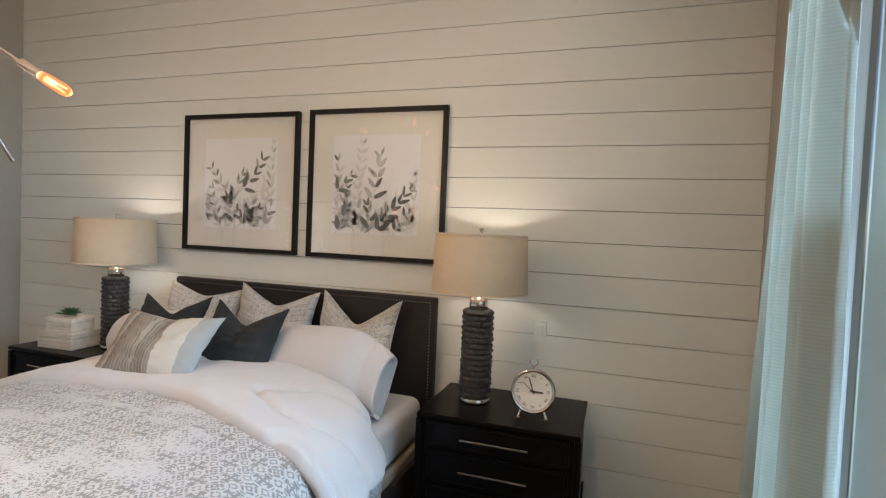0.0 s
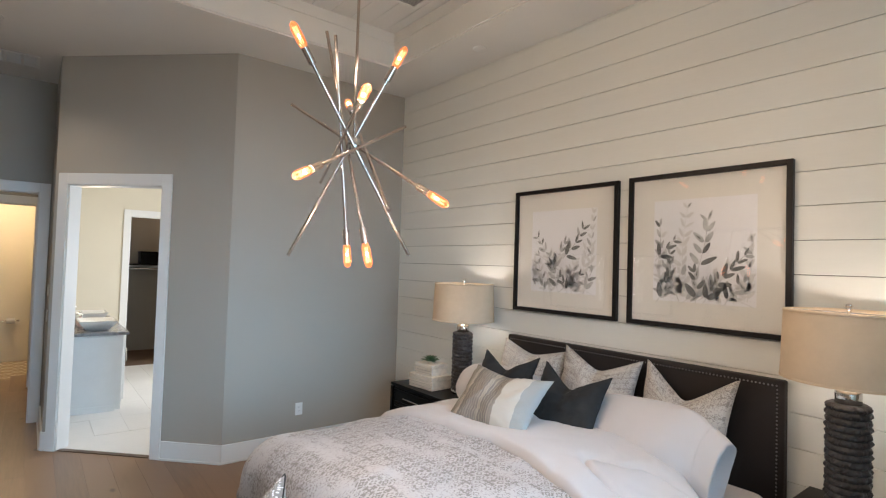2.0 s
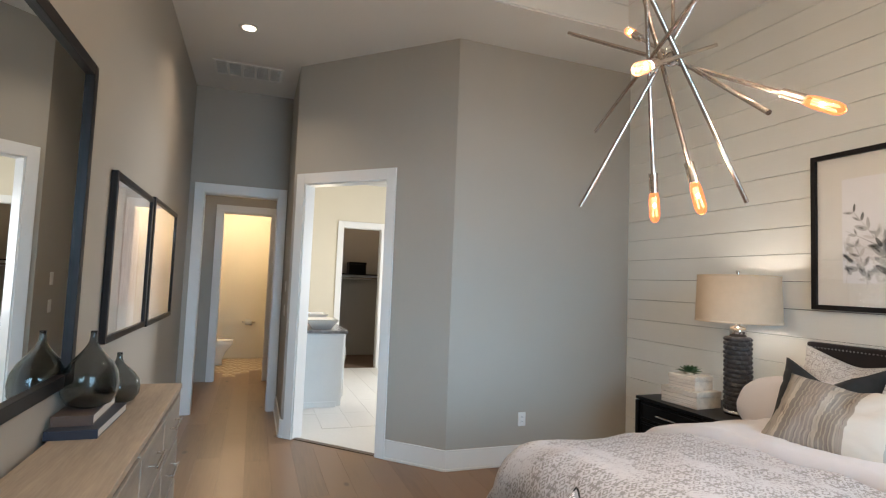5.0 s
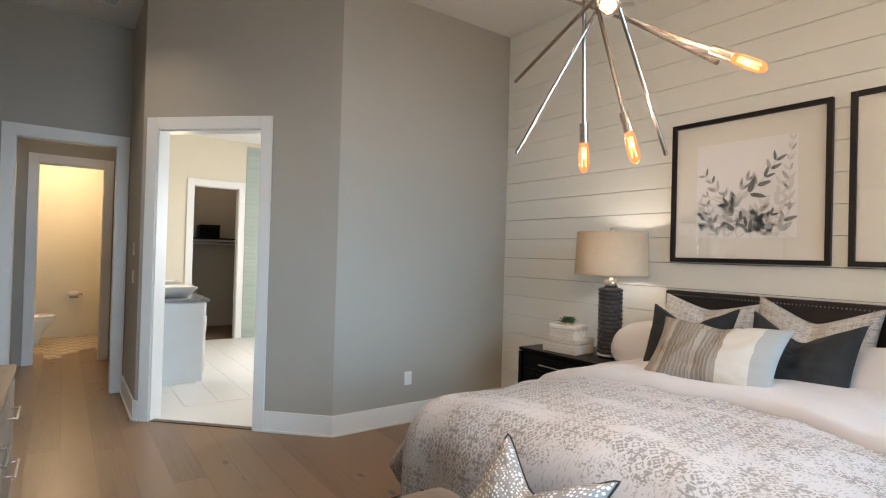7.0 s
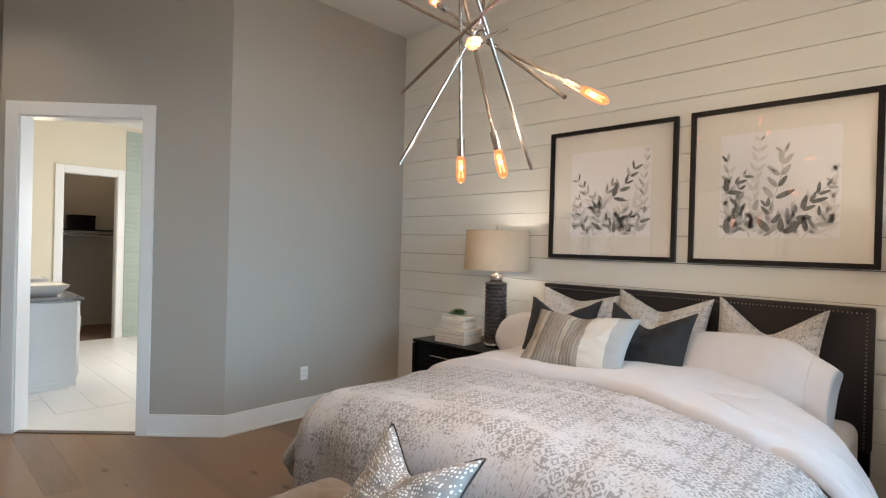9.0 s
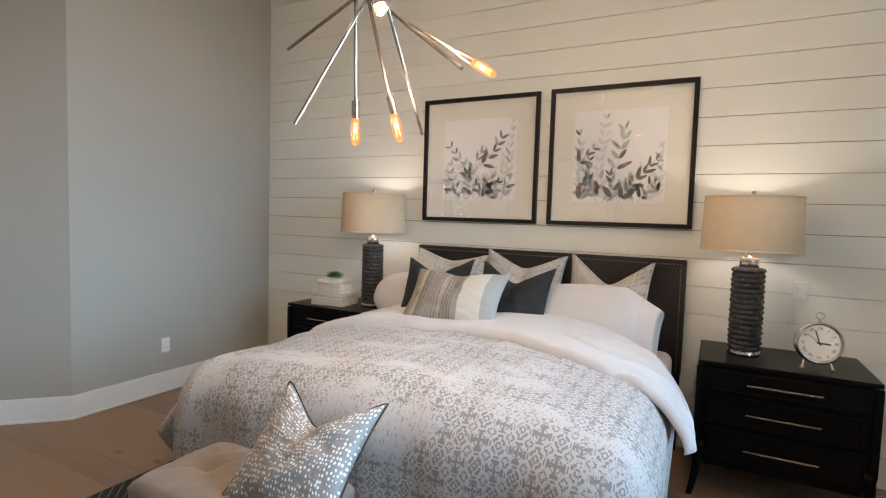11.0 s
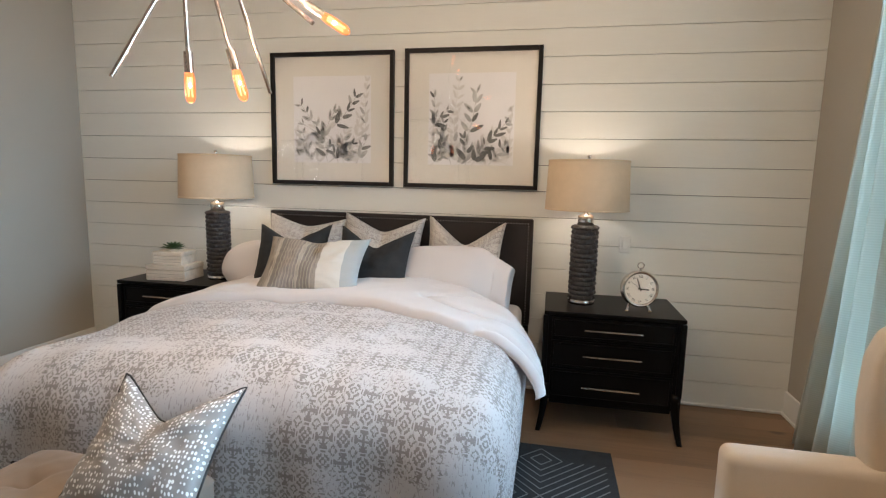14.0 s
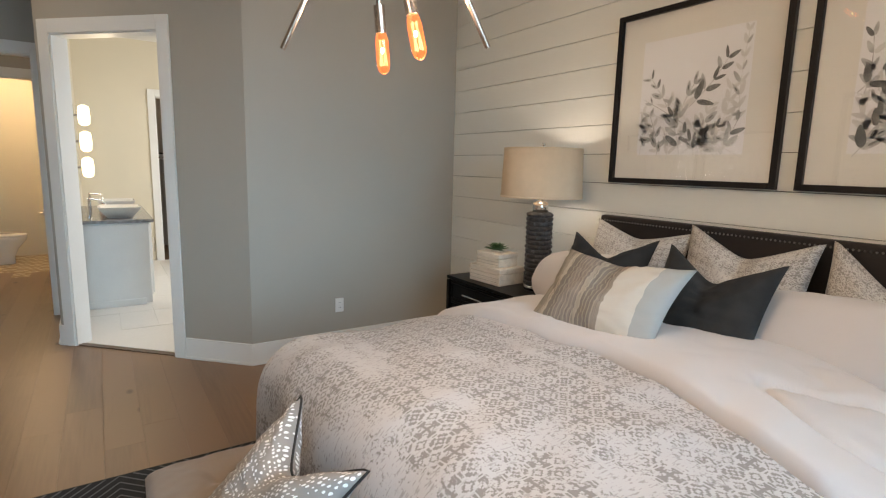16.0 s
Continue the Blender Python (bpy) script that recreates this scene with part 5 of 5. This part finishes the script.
# ---- dresser wall ----
DX0, DX1, DF, DH = 0.66, 2.36, -3.715, 0.885
dr = thing("dresser", (DX0, DF, 0), "weathered grey oak dresser with long bar handles", "dresser")
DW, DD = DX1 - DX0, DF - YS - 0.035
part("top", box(-0.015, DW + 0.015, -DD, 0.018, DH - 0.03, DH, 0.004), grey_oak, dr, "weathered oak top with visible grain")
part("body", box(0, DW, -DD, 0, 0.10, DH - 0.03, 0.004), grey_front, dr)
for ci in range(3):
    w3 = DW / 3
    for ri in range(3):
        z0 = 0.13 + ri * 0.237
        d = part("drawer", box(ci * w3 + 0.012, (ci + 1) * w3 - 0.012, 0.0, 0.016, z0, z0 + 0.222, 0.004), grey_front, dr)
        xm = (ci + 0.5) * w3
        hb_ = part("handle", box(xm - 0.11, xm + 0.11, 0.04, 0.052, z0 + 0.118, z0 + 0.13, 0.003), steel, d, "brushed nickel bar handle")
        for sx in (-0.09, 0.09):
            part("post", rod((xm + sx, 0.014, z0 + 0.124), (xm + sx, 0.043, z0 + 0.124), 0.005, seg=8), steel, hb_)
for sx in (0.04, DW - 0.04):
    for sy in (-0.04, -DD + 0.04):
        part("leg", box(sx - 0.025, sx + 0.025, sy - 0.025, sy + 0.025, 0, 0.11, 0.004), grey_front, dr)
def book(x0, x1, y0, y1, z0, z1, label, mat, rz):
    bk = thing("book", ((x0 + x1) / 2, (y0 + y1) / 2, z0), label, "book", rz=rz)
    w, d, h = (x1 - x0) / 2, (y1 - y0) / 2, z1 - z0
    part("page_block", box(-w + 0.004, w - 0.004, -d + 0.004, d - 0.004, 0.003, h - 0.003), paper, bk)
    part("cover", box(-w, w, -d, d, 0, 0.003, 0.001), mat, bk)
    part("cover", box(-w, w, -d, d, h - 0.003, h, 0.001), mat, bk)
    part("spine", box(w - 0.003, w, -d, d, 0.003, h - 0.003), mat, bk)
book(1.27, 1.72, -4.035, -3.86, DH, DH + 0.035, "large dark blue hardcover book on the dresser", material("navy_cover", (0.03, 0.035, 0.05), 0.35), -1)
book(1.27, 1.66, -4.04, -3.90, DH + 0.035, DH + 0.075, "brown hardcover book stacked on another book", material("brown_cover", (0.10, 0.065, 0.05), 0.4), 1)
smoke_glass = glass_material("smoke_glass", (0.42, 0.45, 0.46), 0.02, 1.45)
def vase(x, y, z, r, h, neck, label):
    vs = thing("glass_vase", (x, y, z), label, "vase")
    k = r
    prof = [(0.45 * k, 0), (0.78 * k, 0.05 * h), (0.98 * k, 0.19 * h), (k, 0.32 * h), (0.93 * k, 0.46 * h), (0.72 * k, 0.59 * h), (0.44 * k, 0.70 * h), (0.24 * k, 0.79 * h), (neck * 1.2, 0.87 * h), (neck, 0.95 * h), (neck * 1.1, h)]
    inner = [(max(0.003, q - 0.004), max(0.006, zz - 0.001)) for q, zz in prof[::-1]]
    part("body", lathe(prof + inner, 40, closed=True), smoke_glass, vs, "", 50)
vase(1.50, -3.955, DH + 0.075, 0.105, 0.31, 0.012, "tall smoky grey glass bottle vase on books")
vase(1.10, -3.935, DH, 0.098, 0.24, 0.012, "short smoky grey glass bottle vase on the dresser")
def wall_frame(x0, x1, z0, z1, name, label, cat, inner, fw=0.035):
    fr = thing(name, ((x0 + x1) / 2, YS, z0), label, cat, rz=180)
    w, h = (x1 - x0) / 2, z1 - z0
    for v in ((-w, -w + fw, 0, h), (w - fw, w, 0, h), (-w + fw, w - fw, 0, fw), (-w + fw, w - fw, h - fw, h)):
        part("frame_bar", box(v[0], v[1], -0.035, -0.003, v[2], v[3], 0.003), frame_black, fr)
    inner(fr, w, h, fw)
abstract = material("abstract_wash", (0.46, 0.40, 0.37), 0.9, var=0.75, scale=5, fine=14, bump=0, stretch=(2.2, 1, 0.8))
def art(fr, w, h, fw):
    part("mat_board", box(-w + fw, w - fw, -0.012, -0.005, fw, h - fw), paper, fr)
    part("print_sheet", box(-w * 0.48, w * 0.48, -0.0135, -0.0115, h * 0.2, h * 0.85), abstract, fr, "grey and mauve abstract wash")
    gl = part("glass", box(-w + fw, w - fw, -0.024, -0.022, fw, h - fw), print_glass, fr)
    gl.visible_shadow = False
mirror_mat = material("mirror_silver", (0.86, 0.87, 0.86), 0.01, 1.0, var=0.0, bump=0)
def mirror_in(fr, w, h, fw):
    part("mirror_glass", box(-w + fw, w - fw, -0.016, -0.005, fw, h - fw), mirror_mat, fr, "clear mirror glass")
wall_frame(-0.03, 1.0, 1.15, 2.04, "framed_art", "abstract mauve print in a black frame on the wall", "picture", art)
wall_frame(-1.22, -0.10, 1.14, 2.06, "framed_art", "abstract mauve print in a black frame on the wall", "picture", art)
wall_frame(1.46, 2.66, 1.05, 2.40, "wall_mirror", "large black framed mirror above the dresser", "mirror", mirror_in, 0.05)

# ---- bathroom ----
van = thing("vanity", (-2.27, -2.25, 0), "white bathroom vanity cabinet with recessed toe kick", "vanity")
part("body", box(-1.9, -0.02, -0.62, -0.02, 0.10, 0.875, 0.003), cabinet_white, van)
part("toe_kick", box(-1.9, -0.08, -0.62, -0.09, 0.0, 0.10), cabinet_white, van)
part("end_panel", box(-0.02, -0.005, -0.60, -0.03, 0.02, 0.86, 0.003), cabinet_white, van)
part("end_base", box(-0.02, 0.0, -0.60, -0.09, 0.0, 0.075, 0.003), cabinet_white, van)
for k in range(3):
    d = part("door", box(-0.62 * k - 0.64, -0.62 * k - 0.04, -0.02, -0.002, 0.12, 0.86, 0.003), cabinet_white, van)
    part("handle", rod((-0.62 * k - 0.12, 0.02, 0.55), (-0.62 * k - 0.12, 0.02, 0.70), 0.005), steel, d, "", 40)
ct = tagged(part("countertop", box(-4.2, -2.25, -2.893, -2.23, 0.876, 0.91, 0.004), granite), "dark speckled granite bathroom countertop", "countertop")
def basin(x, y):
    sk = thing("vessel_sink", (x, y, 0.91), "white rectangular vessel sink on the countertop", "sink")
    bm = bmesh.new()
    rings = []
    for hx, hy, z in ((0.15, 0.11, 0), (0.24, 0.19, 0.105), (0.245, 0.195, 0.115), (0.235, 0.185, 0.115), (0.15, 0.11, 0.03)):
        rings.append([bm.verts.new((sx * hx, sy * hy, z)) for sx, sy in ((-1, -1), (1, -1), (1, 1), (-1, 1))])
    for a, b in zip(rings, rings[1:]):
        for i in range(4):
            bm.faces.new((a[i], a[(i + 1) % 4], b[(i + 1) % 4], b[i]))
    bm.faces.new(rings[0][::-1])
    bm.faces.new(rings[-1])
    bmesh.ops.bevel(bm, geom=bm.edges[:], offset=0.008, segments=2, affect="EDGES")
    part("bowl", bm, porcelain, sk, "", 50)
basin(-2.62, -2.52)
basin(-3.62, -2.52)
for x in (-2.62, -3.62):
    fc = thing("faucet", (x, -2.79, 0.91), "chrome vessel faucet behind the sink", "faucet")
    part("column", rod((0, 0, 0), (0, 0, 0.20), 0.014), chrome, fc, "", 40)
    part("spout", rod((0, 0, 0.195), (0, 0.13, 0.18), 0.010), chrome, fc, "", 40)
rng = random.Random(3)
for k, (dx, r, h, c) in enumerate(((0.0, 0.03, 0.12, (0.7, 0.5, 0.42)), (-0.1, 0.025, 0.16, (0.75, 0.72, 0.66)), (-0.2, 0.035, 0.09, (0.55, 0.42, 0.36)), (-0.29, 0.03, 0.14, (0.72, 0.7, 0.68)))):
    jr = thing("bottle", (-2.95 + dx, -2.66, 0.91), "small toiletry bottle on the bathroom countertop", "bottle", group="toiletries")
    part("body", lathe([(r, 0), (r, h * 0.75), (r * 0.5, h * 0.82), (r * 0.45, h)], 16), material("bottle_%d" % k, c, 0.3), jr, "", 40)
    part("cap", lathe([(r * 0.55, h), (r * 0.55, h * 1.14)], 16), chrome, jr, "", 40)
sc = thing("vanity_sconce", (-3.1, YH + 0.124, 1.70), "lit vanity sconce with three glowing glass shades", "sconce")
part("back_plate", box(-0.05, 0.05, 0, 0.02, -0.36, 0.36, 0.004), chrome, sc)
globe_glow = emitter("globe_glow", (1.0, 0.74, 0.42), 7)
for dz in (-0.28, 0.0, 0.28):
    arm_ = part("arm", rod((0, 0.01, dz), (0, 0.08, dz), 0.012), chrome, sc, "", 40)
    part("globe", lathe([(0.02, -0.11), (0.05, -0.09), (0.058, 0), (0.05, 0.09), (0.02, 0.11)], 20, at=(0, 0.12, dz)), globe_glow, arm_, "", 50)
bulb_light("vanity_light", (-2.75, -2.55, 1.95), 12, (1, 0.78, 0.5), 0.1)
vm = thing("vanity_mirror", (-3.3, YH + 0.126, 1.15), "wide frameless mirror above the vanity", "mirror")
part("mirror_glass", box(-0.75, 0.28, 0, 0.008, 0, 1.0, 0.002), mirror_mat, vm)
# closet
cs = thing("closet_shelf", (-6.6, -1.45, 1.62), "dark closet shelf with a hanging rod", "shelf")
part("board", box(0.0, 0.36, -1.4, 1.4, 0, 0.022, 0.003), black_wood, cs)
part("cleat", box(0.0, 0.02, -1.4, 1.4, -0.09, 0, 0.003), trim_paint, cs)
part("hanging_rod", rod((0.27, -1.4, -0.06), (0.27, 1.4, -0.06), 0.014), steel, cs, "", 40)
cb = thing("storage_box", (-6.42, -1.40, 1.642), "black storage box on the closet shelf", "box")
part("body", box(-0.15, 0.15, -0.17, 0.17, 0, 0.19, 0.006), black_wood, cb)
part("lid", box(-0.155, 0.155, -0.175, 0.175, 0.19, 0.235, 0.006), black_wood, cb)
bulb_light("closet_light", (-5.8, -1.3, 2.9), 7, (1, 0.72, 0.45), 0.08)
# toilet room
to = thing("toilet", (-5.62, -3.98, 0), "white porcelain toilet beside the wall", "toilet")
bm = bmesh.new()
rings = []
for cy, ry, rx, z in ((0.02, 0.20, 0.11, 0), (0.03, 0.19, 0.10, 0.10), (0.06, 0.21, 0.13, 0.22), (0.10, 0.27, 0.18, 0.34), (0.10, 0.28, 0.19, 0.385), (0.10, 0.27, 0.18, 0.395)):
    rings.append([bm.verts.new((rx * math.cos(a), cy + ry * math.sin(a), z)) for a in [2 * math.pi * i / 24 for i in range(24)]])
for a, b in zip(rings, rings[1:]):
    for i in range(24):
        bm.faces.new((a[i], a[(i + 1) % 24], b[(i + 1) % 24], b[i]))
bm.faces.new(rings[0][::-1])
bm.faces.new(rings[-1])
part("bowl", bm, porcelain, to, "", 40)
bm = bmesh.new()
rings = [[bm.verts.new((rx * math.cos(a), 0.10 + ry * math.sin(a), z)) for a in [2 * math.pi * i / 24 for i in range(24)]] for rx, ry, z in ((0.19, 0.28, 0.397), (0.195, 0.285, 0.41), (0.18, 0.27, 0.43))]
for a, b in zip(rings, rings[1:]):
    for i in range(24):
        bm.faces.new((a[i], a[(i + 1) % 24], b[(i + 1) % 24], b[i]))
bm.faces.new(rings[0][::-1])
bm.faces.new(rings[-1])
part("seat_lid", bm, porcelain, to, "", 40)
part("tank", box(-0.22, 0.22, -0.40, -0.20, 0.36, 0.74, 0.02, segs=3), porcelain, to, "", 50)
part("tank_lid", box(-0.23, 0.23, -0.41, -0.19, 0.74, 0.775, 0.01), porcelain, to)
tp = thing("paper_holder", (-6.3, -3.38, 0.67), "toilet roll on a nickel wall holder", "toilet roll")
part("bar", rod((0.07, -0.10, 0), (0.07, 0.10, 0), 0.008), steel, tp, "", 40)
part("roll", rod((0.07, -0.055, 0), (0.07, 0.055, 0), 0.05, seg=24), paper, tp, "", 40)
for y in (-0.1, 0.1):
    part("post", rod((0, y, 0), (0.07, y, 0), 0.012), steel, tp, "", 40)
tagged(part("door_toilet", box(0, 0.66, -0.038, 0, 0.01, 2.40, 0.002), trim_paint), "white open toilet room door on hinges", "door", kind="structure").matrix_world = pose(-4.24, YH - 0.10, 0, 0, 0, 176)
for z in (0.25, 1.2, 2.15):
    hg = tagged(part("hinge", rod((0, 0, -0.05), (0, 0, 0.05), 0.009), gap_dark, None, "", 40), "dark door hinge on the toilet room frame", "hinge", kind="structure")
    hg.location = (-4.205, YH - 0.085, z)
sill = structure("threshold", box(DIAG - 1.60, DIAG - 0.655, 0.0, 0.05, 0.0, 0.008, 0.002), material("threshold_wood", (0.11, 0.07, 0.045), 0.45, var=0.2), "dark wooden threshold strip in the bathroom doorway", "threshold")
sill.matrix_world = mD
# ---- pieces of walls and floors ----
for i in range(20):
    z0, z1 = max(0.0, 0.175 + 0.181 * (i - 1) + 0.0036), 0.175 + 0.181 * i
    ob = part("board", box(0, XR, -0.022, 0, 0, min(z1, ZC) - z0, 0.0012, segs=1), board_paint, wall_n)
    ob.location = (0, 0.022, z0)
top_z = 0.175 + 0.181 * 19 + 0.003
part("board", box(0, XR, 0.0, 0.022, top_z, ZC, 0.001, segs=1), board_paint, wall_n)

floor_ob = bpy.data.objects["floor"]
rng = random.Random(8)
lengths = (1.1, 1.5, 1.9, 2.2)
plank_mesh = {}
for L in lengths:
    bm = box(0, L - 0.0006, 0, 0.1894, -0.014, 0, 0.0005, segs=1)
    me = bpy.data.meshes.new("plank")
    bm.to_mesh(me)
    bm.free()
    me.materials.append(oak)
    plank_mesh[L] = me
y = YS - 0.02
while y < 0.02:
    x = -4.1 if y < YH - 0.1 else (y + 1.79 - 0.1 if y < -1.79 else -0.06)
    first = True
    while x < XR + 0.06:
        L = rng.choice(lengths)
        at = x - (rng.random() * 0.9 if first and x < -4 else 0)
        L = min(L, round(XR + 0.08 - at, 2))
        if L not in plank_mesh:
            bm = box(0, L - 0.0006, 0, 0.1894, -0.014, 0, 0.0005, segs=1)
            plank_mesh[L] = bpy.data.meshes.new("plank")
            bm.to_mesh(plank_mesh[L])
            bm.free()
            plank_mesh[L].materials.append(oak)
        ob = new("plank", plank_mesh[L])
        ob.parent, ob.location = floor_ob, (at, y, 0)
        x = ob.location.x + L
        first = False
    y += 0.19

bath_floor = bpy.data.objects["floor_bath"]
bm = box(0.0015, 0.5985, 0.0015, 0.2985, -0.008, 0, 0.001, segs=1)
me = bpy.data.meshes.new("tile")
bm.to_mesh(me)
bm.free()
me.materials.append(tile_white)
for i in range(9):
    for j in range(12):
        x, y = -5.0 + 0.6 * i, -2.9 + 0.3 * j
        if y > 0.25 or x - y > 1.79 - 0.95:
            continue
        if x + 0.6 - y > 1.79 - 0.15:
            continue
        ob = new("tile", me)
        ob.parent, ob.location = bath_floor, (x, y, 0.006)
glaze = material("green_grey_glaze", (0.36, 0.41, 0.36), 0.12, var=0.12, scale=3, fine=8, bump=0.25, depth=0.004, island=0.3)
bm = box(-0.004, 0.004, 0.0015, 0.2985, 0.001, 0.073, 0.0015, segs=1)
me = bpy.data.meshes.new("tile")
bm.to_mesh(me)
bm.free()
me.materials.append(glaze)
for j in range(4):
    for i in range(42):
        off = 0.15 if i % 2 else 0.0
        yy = -1.145 + 0.3 * j - off
        if yy < -1.16:
            yy = -1.145
        ob = new("tile", me)
        ob.parent, ob.location = wall_b, (-4.994, yy, 0.01 + 0.0745 * i)
